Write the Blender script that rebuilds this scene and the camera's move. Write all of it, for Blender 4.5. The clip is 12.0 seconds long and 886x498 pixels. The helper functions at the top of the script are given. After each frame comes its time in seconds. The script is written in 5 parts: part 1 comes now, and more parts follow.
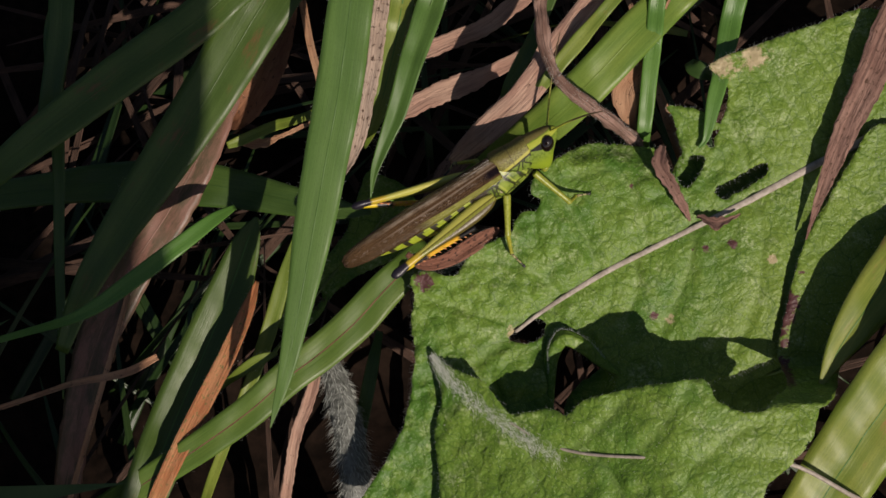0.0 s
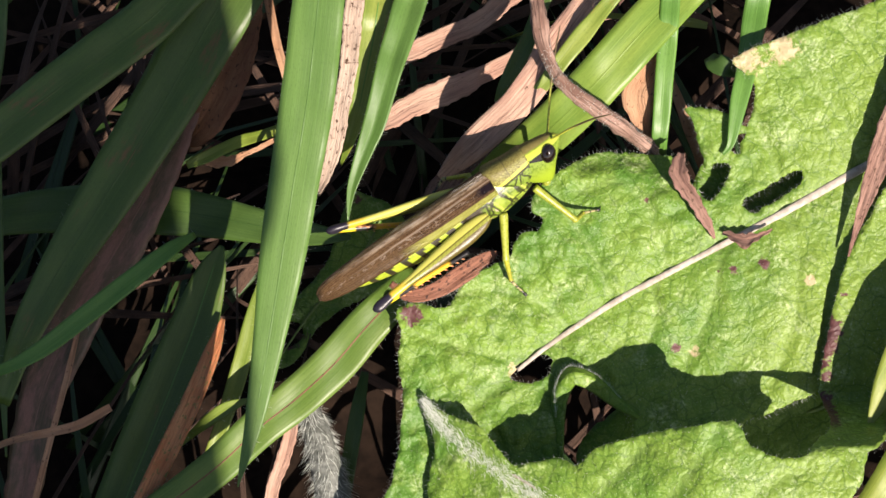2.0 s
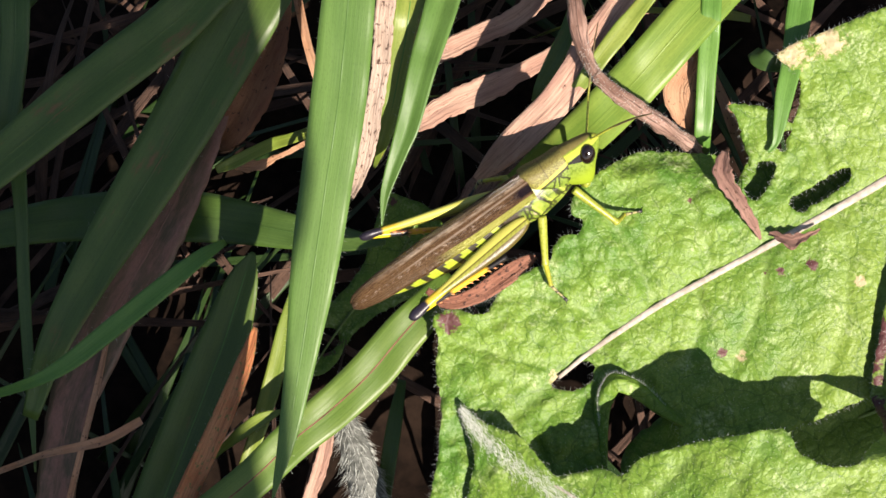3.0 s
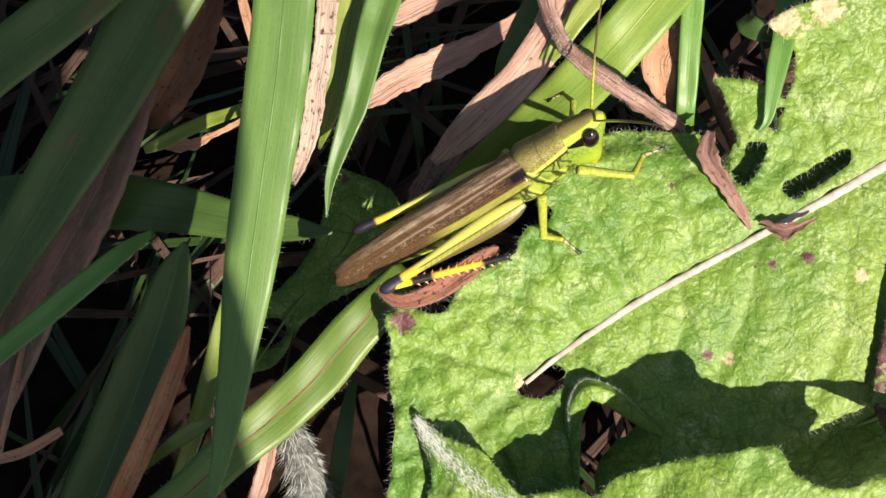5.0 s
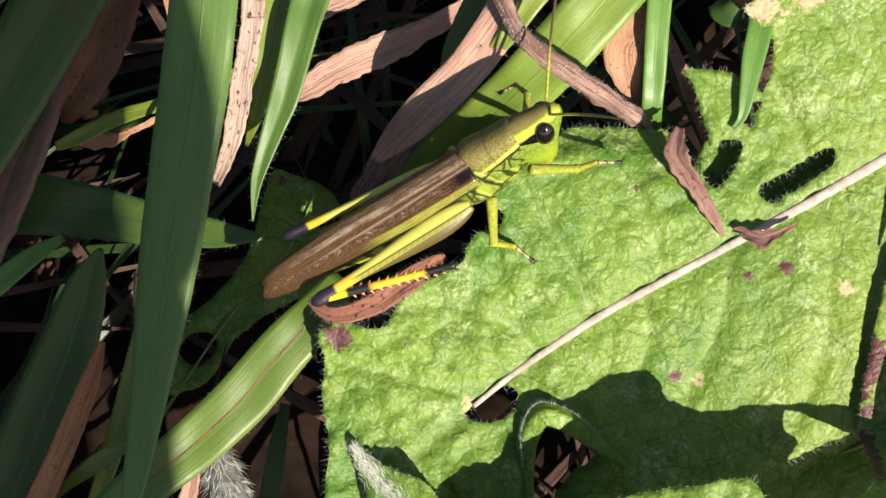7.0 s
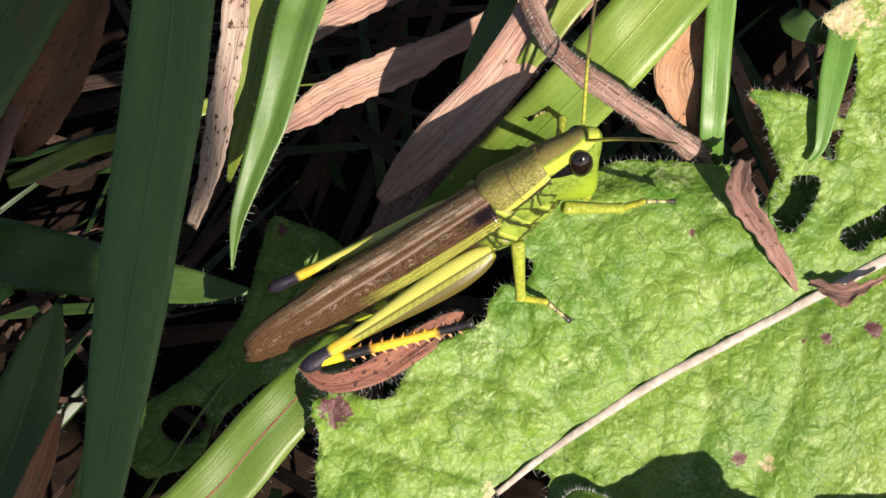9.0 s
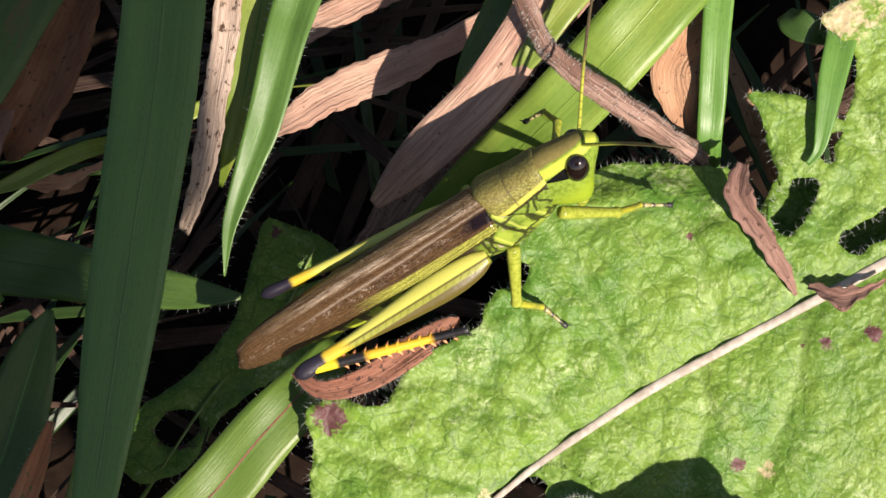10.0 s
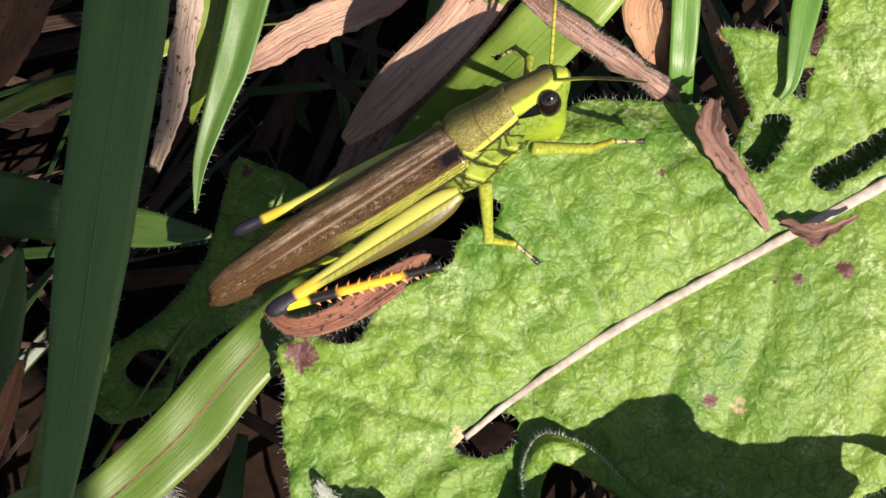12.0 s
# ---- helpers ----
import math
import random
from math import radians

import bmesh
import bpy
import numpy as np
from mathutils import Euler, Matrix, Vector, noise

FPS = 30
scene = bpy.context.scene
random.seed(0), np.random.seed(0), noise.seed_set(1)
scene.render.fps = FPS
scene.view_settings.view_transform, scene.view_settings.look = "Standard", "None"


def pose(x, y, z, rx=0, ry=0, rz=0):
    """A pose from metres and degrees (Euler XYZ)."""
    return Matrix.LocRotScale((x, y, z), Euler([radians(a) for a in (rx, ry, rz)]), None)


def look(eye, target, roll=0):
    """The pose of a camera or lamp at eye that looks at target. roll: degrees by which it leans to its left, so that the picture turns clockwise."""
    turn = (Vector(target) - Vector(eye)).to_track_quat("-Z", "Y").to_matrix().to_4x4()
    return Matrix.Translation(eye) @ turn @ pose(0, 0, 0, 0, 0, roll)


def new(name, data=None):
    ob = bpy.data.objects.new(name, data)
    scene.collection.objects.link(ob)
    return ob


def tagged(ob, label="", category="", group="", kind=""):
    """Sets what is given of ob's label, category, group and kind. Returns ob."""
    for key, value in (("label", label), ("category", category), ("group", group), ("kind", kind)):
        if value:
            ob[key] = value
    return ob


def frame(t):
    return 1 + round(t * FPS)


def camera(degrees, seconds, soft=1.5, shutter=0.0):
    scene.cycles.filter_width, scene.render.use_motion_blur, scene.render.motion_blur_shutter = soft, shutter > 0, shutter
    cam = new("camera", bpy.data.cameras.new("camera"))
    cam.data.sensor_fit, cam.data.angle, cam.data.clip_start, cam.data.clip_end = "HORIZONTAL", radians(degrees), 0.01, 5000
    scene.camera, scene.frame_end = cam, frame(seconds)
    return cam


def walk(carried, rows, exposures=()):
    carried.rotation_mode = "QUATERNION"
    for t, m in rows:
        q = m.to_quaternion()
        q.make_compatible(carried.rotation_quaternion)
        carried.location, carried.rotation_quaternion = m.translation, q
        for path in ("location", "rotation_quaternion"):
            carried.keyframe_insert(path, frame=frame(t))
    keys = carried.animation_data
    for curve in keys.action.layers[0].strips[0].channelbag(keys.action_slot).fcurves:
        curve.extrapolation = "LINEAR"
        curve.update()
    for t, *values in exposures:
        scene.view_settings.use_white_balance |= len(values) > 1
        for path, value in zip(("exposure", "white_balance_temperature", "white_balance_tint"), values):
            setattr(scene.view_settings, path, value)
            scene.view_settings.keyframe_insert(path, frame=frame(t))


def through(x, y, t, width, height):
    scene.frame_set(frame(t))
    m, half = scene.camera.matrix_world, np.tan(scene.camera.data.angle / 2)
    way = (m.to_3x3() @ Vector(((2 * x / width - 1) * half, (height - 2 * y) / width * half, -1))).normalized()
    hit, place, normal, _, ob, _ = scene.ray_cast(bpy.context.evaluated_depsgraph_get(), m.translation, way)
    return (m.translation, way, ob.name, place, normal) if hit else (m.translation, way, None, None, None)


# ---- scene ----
cam = camera(20.0, 12.0)
PATH = [
    (0, pose(-0.00108, -0.13549, 0.33441, 24.965, 0.010, 0.217)),
    (0.5, pose(-0.00017, -0.12499, 0.31226, 25.042, -0.045, -0.001)),
    (1, pose(0.00193, -0.12057, 0.30392, 25.274, 0.252, -0.481)),
    (1.5, pose(0.00355, -0.11896, 0.29978, 25.419, 0.751, -0.719)),
    (2, pose(0.00418, -0.11808, 0.29827, 25.476, 1.333, -0.600)),
    (2.5, pose(0.00534, -0.11586, 0.29429, 25.345, 1.964, -0.810)),
    (2.7, pose(0.00492, -0.11465, 0.29306, 25.219, 2.364, -0.903)),
    (4.3, pose(0.00554, -0.09908, 0.28077, 23.380, 2.775, -0.604)),
    (4.5, pose(0.00598, -0.09710, 0.27668, 22.927, 2.594, -0.821)),
    (5, pose(0.00734, -0.09396, 0.26899, 23.195, 2.347, -1.132)),
    (5.5, pose(0.00788, -0.09128, 0.26425, 23.370, 2.215, -1.074)),
    (6, pose(0.00868, -0.08947, 0.25885, 23.518, 2.172, -0.967)),
    (6.5, pose(0.00950, -0.08740, 0.25444, 23.513, 2.007, -1.190)),
    (6.7, pose(0.00990, -0.08621, 0.25180, 23.360, 1.875, -1.170)),
    (8.3, pose(0.01236, -0.07983, 0.22291, 24.847, 2.404, -0.849)),
    (8.5, pose(0.01278, -0.07749, 0.21974, 24.947, 2.474, -0.906)),
    (9, pose(0.01296, -0.07270, 0.21321, 25.434, 3.158, -0.230)),
    (9.5, pose(0.01324, -0.07096, 0.21190, 25.178, 3.373, -0.520)),
    (10, pose(0.01302, -0.07072, 0.21184, 25.150, 3.187, -0.469)),
    (10.5, pose(0.01278, -0.06997, 0.21195, 24.757, 2.855, -0.708)),
    (11, pose(0.01257, -0.07095, 0.21132, 25.029, 2.958, -0.699)),
    (11.5, pose(0.01297, -0.07089, 0.21126, 24.579, 2.741, -0.795)),
    (12, pose(0.01280, -0.07141, 0.21102, 24.001, 2.591, -0.852)),
]
FADE = [(0.0, -0.45, 6850, 16), (0.5, 0.08, 6850, 16), (1.0, 0.74, 6850, 15), (1.3, 0.86, 6850, 15), (4.4, 1.05, 6850, 15), (5.5, 1.01, 6850, 15), (6.5, 0.95, 6850, 15), (9.0, 0.86, 6850, 15), (12.0, 0.84, 6850, 15)]
walk(cam, PATH, FADE)

from mathutils.geometry import delaunay_2d_cdt

# The plant is laid out in millimetres on a slope that faces the camera: u to the right, v up the slope, w out of it.
MM = 0.001
SLOPE, HEIGHT = radians(65), 0.045
FRAME = Matrix(((1, 0, 0, 0),
                (0, math.sin(SLOPE), -math.cos(SLOPE), 0),
                (0, math.cos(SLOPE), math.sin(SLOPE), HEIGHT),
                (0, 0, 0, 1)))
SUN = Vector((0.38, -0.417, 0.825)).normalized()
SUN_WORLD = FRAME.to_3x3() @ SUN


def soil(v):
    """The w at which the ground lies below v."""
    return -(HEIGHT * 1000 + v * math.cos(SLOPE)) / math.sin(SLOPE)


# ---- light ----
world = bpy.data.worlds.new("sky")
scene.world = world
world.use_nodes = True
sky = world.node_tree.nodes.new("ShaderNodeTexSky")
sky.sky_type, sky.sun_disc = "NISHITA", False
sky.sun_elevation = math.asin(SUN_WORLD.z)
sky.sun_rotation = math.atan2(SUN_WORLD.x, SUN_WORLD.y)
world.node_tree.links.new(sky.outputs[0], world.node_tree.nodes["Background"].inputs[0])
world.node_tree.nodes["Background"].inputs[1].default_value = 0.062
sun = new("sun", bpy.data.lights.new("sun", "SUN"))
sun.data.energy, sun.data.angle, sun.data.color = 5.0, radians(0.53), (1.0, 0.92, 0.82)
sun.matrix_world = look(SUN_WORLD * 3, (0, 0, 0))


# ---- materials ----
class Nodes:
    """A material under construction."""

    def __init__(self, name, coords="Object"):
        self.mat = bpy.data.materials.new(name)
        self.mat.use_nodes = True
        self.tree = self.mat.node_tree
        self.bsdf = self.tree.nodes["Principled BSDF"]
        self.out = self.tree.nodes["Material Output"]
        self.co = self.add("ShaderNodeTexCoord").outputs[coords]
        self.rand = self.add("ShaderNodeObjectInfo").outputs["Random"]

    def add(self, kind, **sets):
        n = self.tree.nodes.new(kind)
        for key, value in sets.items():
            n.inputs[key.replace("_", " ")].default_value = value
        return n

    def join(self, a, b):
        self.tree.links.new(a, b)

    def scaled(self, sx, sy, sz):
        m = self.add("ShaderNodeMapping")
        m.inputs["Scale"].default_value = (sx, sy, sz)
        self.join(self.co, m.inputs["Vector"])
        return m.outputs[0]

    def noise(self, vec, scale, detail=4, rough=0.55):
        n = self.add("ShaderNodeTexNoise", Scale=scale, Detail=detail, Roughness=rough)
        self.join(vec, n.inputs["Vector"])
        return n.outputs["Fac"]

    def ramp(self, fac, stops):
        r = self.add("ShaderNodeValToRGB")
        el = r.color_ramp.elements
        while len(el) < len(stops):
            el.new(0.5)
        for e, (p, c) in zip(el, stops):
            e.position, e.color = p, (*c, 1) if len(c) == 3 else c
        self.join(fac, r.inputs[0])
        return r.outputs[0]

    def mix(self, fac, a, b, blend="MIX"):
        m = self.tree.nodes.new("ShaderNodeMix")
        m.data_type, m.blend_type = "RGBA", blend
        for v, slot in ((fac, 0), (a, 6), (b, 7)):
            if isinstance(v, (int, float)):
                m.inputs[slot].default_value = v
            elif isinstance(v, tuple):
                m.inputs[slot].default_value = (*v, 1)
            else:
                self.join(v, m.inputs[slot])
        return m.outputs[2]

    def math(self, op, a, b=0.0, c=0.0):
        m = self.tree.nodes.new("ShaderNodeMath")
        m.operation = op
        for slot, v in enumerate((a, b, c)):
            if isinstance(v, (int, float)):
                m.inputs[slot].default_value = v
            else:
                self.join(v, m.inputs[slot])
        return m.outputs[0]

    def steps(self, v, a, b):
        """0 below a and 1 above b."""
        m = self.tree.nodes.new("ShaderNodeMapRange")
        m.interpolation_type = "SMOOTHSTEP"
        m.inputs["From Min"].default_value, m.inputs["From Max"].default_value = a, b
        self.join(v, m.inputs["Value"])
        return m.outputs[0]

    def split(self, vec):
        s = self.tree.nodes.new("ShaderNodeSeparateXYZ")
        self.join(vec, s.inputs[0])
        return s.outputs

    def attribute(self, name):
        a = self.tree.nodes.new("ShaderNodeAttribute")
        a.attribute_name = name
        return a.outputs["Fac"]

    def finish(self, colour, rough=0.5, bump=None, strength=0.3, distance=0.0002, through=0.0, gloss=0.5, through_tint=(1, 1, 1)):
        self.join(colour, self.bsdf.inputs["Base Color"])
        if isinstance(rough, float):
            self.bsdf.inputs["Roughness"].default_value = rough
        else:
            self.join(rough, self.bsdf.inputs["Roughness"])
        self.bsdf.inputs["Specular IOR Level"].default_value = gloss
        if bump is not None:
            b = self.add("ShaderNodeBump", Strength=strength, Distance=distance)
            self.join(bump, b.inputs["Height"])
            self.join(b.outputs[0], self.bsdf.inputs["Normal"])
        if through:
            t = self.add("ShaderNodeBsdfTranslucent")
            self.join(self.mix(1.0, colour, through_tint, "MULTIPLY"), t.inputs["Color"])
            m = self.add("ShaderNodeMixShader")
            m.inputs[0].default_value = through
            self.join(self.bsdf.outputs[0], m.inputs[1])
            self.join(t.outputs[0], m.inputs[2])
            self.join(m.outputs[0], self.out.inputs["Surface"])
        return self.mat


def grass_material(name, green, pale, spots=0.0, spot=(0.25, 0.10, 0.03), rough=0.42, through=0.22, ribs=7.0, edge=None):
    """A grass blade: fine ribs along it, pale and dark stretches, brown decay. UV is in millimetres: across, along."""
    n = Nodes(name, "UV")
    fine = n.noise(n.scaled(ribs, 0.08, 1), 1.0, 3)
    broad = n.noise(n.scaled(0.35, 0.05, 1), 1.0, 3)
    grain = n.noise(n.scaled(6, 2.2, 1), 1.0, 2)
    col = n.mix(n.steps(broad, 0.35, 0.7), green, pale)
    col = n.mix(n.math("MULTIPLY", n.steps(fine, 0.42, 0.72), 0.28), col, tuple(min(1, c * 1.4) for c in pale))
    col = n.mix(n.math("MULTIPLY", n.steps(grain, 0.5, 0.75), 0.35), col, tuple(c * 0.6 for c in green))
    col = n.mix(1.0, col, n.ramp(n.rand, [(0, (0.85, 0.9, 0.8)), (1, (1.12, 1.05, 0.9))]), "MULTIPLY")
    if edge:
        x = n.split(n.co)[0]
        col = n.mix(n.steps(n.math("ABSOLUTE", x), edge[0], edge[1]), col, edge[2])
    if spots:
        a = n.noise(n.scaled(0.30, 0.07, 1), 1.0, 6, 0.72)
        mask = n.math("MULTIPLY", n.steps(a, 0.70 - spots, 0.86 - spots), 0.85)
        col = n.mix(mask, col, n.mix(grain, spot, tuple(c * 1.9 for c in spot)))
        b = n.noise(n.scaled(1.3, 0.5, 1), 1.0, 4, 0.7)
        col = n.mix(n.math("MULTIPLY", n.steps(b, 0.74 - spots * 0.4, 0.8 - spots * 0.4), 0.7), col, tuple(c * 0.5 for c in spot))
    return n.finish(col, rough, n.math("ADD", fine, n.math("MULTIPLY", grain, 0.5)), 0.25, 0.00010, through)


def dry_material(name, a, b, dark=(0.07, 0.035, 0.02), rough=0.65, blotch=0.08, through=0.12, streak=0.55, across=5.0):
    n = Nodes(name, "UV")
    fine = n.noise(n.scaled(across, 0.15, 1), 1.0, 4, 0.65)
    broad = n.noise(n.scaled(0.3, 0.12, 1), 1.0, 4, 0.6)
    speck = n.noise(n.scaled(2.2, 1.3, 1), 1.0, 4, 0.7)
    col = n.mix(n.steps(broad, 0.35, 0.65), a, b)
    col = n.mix(n.math("MULTIPLY", n.steps(fine, 0.4, 0.7), streak), col, tuple(c * 0.4 for c in a))
    col = n.mix(n.steps(speck, 0.7 - blotch, 0.78 - blotch), col, dark)
    return n.finish(col, rough, n.math("ADD", fine, n.math("MULTIPLY", speck, 0.5)), 0.9, 0.00035, through)


GREEN = (0.075, 0.19, 0.035)
PALE = (0.12, 0.26, 0.055)
grass_green = grass_material("grass green", GREEN, PALE)
grass_fresh = grass_material("grass fresh", (0.078, 0.165, 0.038), (0.105, 0.205, 0.052), ribs=5)
grass_lime = grass_material("grass lime", (0.15, 0.225, 0.034), (0.27, 0.32, 0.07), spots=0.12, spot=(0.32, 0.11, 0.06))
grass_streaked = grass_material("grass streaked", (0.090, 0.165, 0.027), (0.145, 0.220, 0.045), spots=0.10, spot=(0.26, 0.09, 0.05))
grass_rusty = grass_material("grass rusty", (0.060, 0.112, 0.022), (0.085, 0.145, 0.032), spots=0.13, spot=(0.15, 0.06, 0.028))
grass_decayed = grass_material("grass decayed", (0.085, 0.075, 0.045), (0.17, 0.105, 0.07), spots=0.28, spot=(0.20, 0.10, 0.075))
# Grass green darkened: the shade of neighbouring blades is put into the colour.
grass_shade = grass_material("grass with shade", (0.045, 0.095, 0.02), (0.065, 0.125, 0.028), spots=0.06)
grass_bright = grass_material("grass bright", (0.115, 0.215, 0.036), (0.20, 0.30, 0.06), spots=0.05, spot=(0.35, 0.30, 0.06))
straw_pink = dry_material("straw pink", (0.46, 0.26, 0.19), (0.58, 0.38, 0.28))
straw_tan = dry_material("straw tan", (0.42, 0.21, 0.11), (0.54, 0.32, 0.19), streak=0.28, across=7.0, blotch=0.11)
leaf_rust = dry_material("rusty leaf", (0.27, 0.11, 0.055), (0.42, 0.20, 0.10), streak=0.3, across=4.0, blotch=0.12, through=0.3)
straw_pale = dry_material("straw pale", (0.46, 0.34, 0.26), (0.58, 0.45, 0.36), blotch=0.14)
straw_orange = dry_material("straw orange", (0.45, 0.15, 0.05), (0.55, 0.27, 0.12), dark=(0.12, 0.16, 0.04), blotch=0.14)
twig_brown = dry_material("twig", (0.16, 0.085, 0.062), (0.37, 0.24, 0.19), rough=0.9, blotch=0.12, through=0, streak=1.0, across=3.4)
# Litter and grass_material near-black: the shade of the gaps is in the colour.
litter_gap_shade = dry_material("gap shade litter", (0.045, 0.023, 0.014), (0.10, 0.055, 0.036), dark=(0.008, 0.006, 0.004), rough=0.9, through=0)
grass_gap_shade = grass_material("gap shade green", (0.018, 0.045, 0.012), (0.03, 0.065, 0.016), spots=0.12, spot=(0.05, 0.03, 0.015))
bract_red = dry_material("bract", (0.22, 0.085, 0.05), (0.34, 0.16, 0.105), dark=(0.04, 0.016, 0.012), rough=0.8, blotch=0.16, through=0.05)
dead_leaf = dry_material("dead leaf", (0.20, 0.105, 0.08), (0.36, 0.215, 0.165), rough=0.9, streak=0.9, across=3.0, blotch=0.14, through=0.05)


def leaf_material():
    n = Nodes("broad leaf")
    mm = n.scaled(1000, 1000, 1000)
    vein = n.attribute("vein")
    mesh = n.add("ShaderNodeTexVoronoi", Scale=0.30)
    mesh.feature = "DISTANCE_TO_EDGE"
    warp = n.add("ShaderNodeTexNoise", Scale=0.7, Detail=3.0)
    n.join(mm, warp.inputs["Vector"])
    bent = n.mix(0.9, mm, warp.outputs["Color"], "ADD")
    cells = n.add("ShaderNodeTexVoronoi", Scale=0.85)
    cells.feature = "DISTANCE_TO_EDGE"
    n.join(bent, cells.inputs["Vector"])
    n.join(bent, mesh.inputs["Vector"])
    net = n.steps(cells.outputs["Distance"], 0.0, 0.12)
    small = n.add("ShaderNodeTexVoronoi", Scale=1.7)
    small.feature = "DISTANCE_TO_EDGE"
    n.join(bent, small.inputs["Vector"])
    pebble = n.steps(small.outputs["Distance"], 0.0, 0.38)
    broad = n.noise(mm, 0.07, 3)
    mid = n.noise(mm, 0.45, 5, 0.6)
    fuzz = n.noise(mm, 5.0, 4, 0.75)
    patch = n.noise(mm, 0.23, 4, 0.65)
    grit = n.noise(mm, 2.4, 4, 0.7)
    puff = n.steps(cells.outputs["Distance"], 0.0, 0.45)
    col = n.mix(n.steps(broad, 0.38, 0.62), (0.076, 0.182, 0.022), (0.150, 0.258, 0.034))
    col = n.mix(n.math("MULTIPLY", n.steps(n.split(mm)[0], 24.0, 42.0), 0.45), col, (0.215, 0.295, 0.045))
    col = n.mix(n.math("MULTIPLY", n.steps(mid, 0.42, 0.64), 0.5), col, (0.21, 0.315, 0.055))
    # Whitish sheen of the leaf surface, painted in as pale colour.
    col = n.mix(n.math("MULTIPLY", n.steps(patch, 0.52, 0.66), n.math("MULTIPLY", n.steps(grit, 0.44, 0.62), 0.8)), col, (0.40, 0.49, 0.24))
    col = n.mix(n.math("MULTIPLY", n.steps(grit, 0.48, 0.34), 0.32), col, (0.050, 0.135, 0.012))
    col = n.mix(n.math("MULTIPLY", n.math("SUBTRACT", 1.0, net), 0.30), col, (0.045, 0.115, 0.012))
    col = n.mix(n.math("MULTIPLY", n.steps(mesh.outputs["Distance"], 0.040, 0.0), 0.55), col, (0.045, 0.11, 0.012))
    col = n.mix(n.math("MULTIPLY", n.steps(small.outputs["Distance"], 0.08, 0.0), 0.28), col, (0.05, 0.125, 0.012))
    col = n.mix(n.math("MULTIPLY", vein, 0.30), col, (0.27, 0.38, 0.13))
    # Pale hair specks, with the glints off them put into the colour.
    col = n.mix(n.math("MULTIPLY", n.steps(fuzz, 0.56, 0.68), 0.36), col, (0.46, 0.54, 0.30))
    tan = n.attribute("tan")
    col = n.mix(n.steps(n.math("MULTIPLY_ADD", n.noise(mm, 1.2, 6, 0.75), 2.2, tan), 1.60, 1.95), col, (0.46, 0.38, 0.22))
    decay = n.attribute("decay")
    col = n.mix(n.steps(n.math("MULTIPLY_ADD", n.noise(mm, 1.1, 6, 0.75), 2.0, decay), 1.50, 1.68), col, n.mix(mid, (0.05, 0.018, 0.026), (0.16, 0.07, 0.06)))
    bump = n.math("ADD", n.math("MULTIPLY", pebble, 0.26), n.math("ADD", n.math("MULTIPLY_ADD", n.steps(mesh.outputs["Distance"], 0.0, 0.40), 1.0, n.math("MULTIPLY", puff, 0.75)), n.math("ADD", n.math("MULTIPLY", grit, 0.38), n.math("MULTIPLY", fuzz, 0.34))))
    return n.finish(col, n.math("MULTIPLY_ADD", grit, 0.3, 0.27), bump, 0.62, 0.00018, 0.10, 0.30)


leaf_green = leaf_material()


def plain_material(name, a, b, scale=2.0, rough=0.5, through=0.0, gloss=0.5, bump=0.3):
    """Two shades mottled at a grain of 1/scale millimetres."""
    n = Nodes(name)
    mm = n.scaled(1000, 1000, 1000)
    f = n.math("MULTIPLY_ADD", n.noise(mm, scale, 5, 0.6), 0.6, n.math("MULTIPLY", n.noise(mm, scale * 0.22, 3), 0.4))
    return n.finish(n.mix(n.steps(f, 0.35, 0.65), a, b), rough, f, bump, 0.00015, through, gloss)


hair_white = plain_material("plant hair", (0.58, 0.62, 0.58), (0.74, 0.77, 0.72), rough=0.4, through=0.4)
rib_pale = plain_material("midrib", (0.26, 0.22, 0.175), (0.44, 0.385, 0.33), 1.5, 0.6)
stalk_green = plain_material("leaf stalk", (0.10, 0.17, 0.03), (0.17, 0.24, 0.06), 1.5, 0.5)
stem_grey = plain_material("woolly stem", (0.06, 0.065, 0.055), (0.20, 0.21, 0.19), 2.5, 0.7)


def ground_material():
    """Soil under the clump, near-black with the gaps' shade in its colour; turf farther out."""
    n = Nodes("ground")
    mm = n.scaled(1000, 1000, 1000)
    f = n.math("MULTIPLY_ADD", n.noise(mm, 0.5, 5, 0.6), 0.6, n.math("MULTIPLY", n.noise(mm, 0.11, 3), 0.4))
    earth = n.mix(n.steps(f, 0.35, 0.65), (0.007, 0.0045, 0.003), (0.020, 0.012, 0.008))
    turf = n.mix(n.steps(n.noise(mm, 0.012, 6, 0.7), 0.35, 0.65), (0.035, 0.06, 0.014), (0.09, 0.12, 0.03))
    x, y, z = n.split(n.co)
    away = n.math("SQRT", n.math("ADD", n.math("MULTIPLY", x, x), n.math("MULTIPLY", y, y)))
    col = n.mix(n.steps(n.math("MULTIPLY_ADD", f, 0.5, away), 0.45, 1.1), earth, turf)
    return n.finish(col, 0.95, f, 1.0, 0.00015, 0.0, 0.1)


meadow_green = plain_material("meadow grass", (0.05, 0.10, 0.02), (0.11, 0.16, 0.04), 0.15, 0.5, through=0.15, bump=0.0)
soil_dark = ground_material()


# ---- building helpers ----
def part(name, bm, material, parent=None, label="", smooth=True):
    """Link a bmesh as one mesh object, under a thing if one is given."""
    me = bpy.data.meshes.new(name)
    bm.to_mesh(me)
    bm.free()
    if smooth:
        for f in me.polygons:
            f.use_smooth = True
    me.materials.append(material)
    ob = new(name, me)
    ob.parent = parent
    if label:
        tagged(ob, label)
    return ob


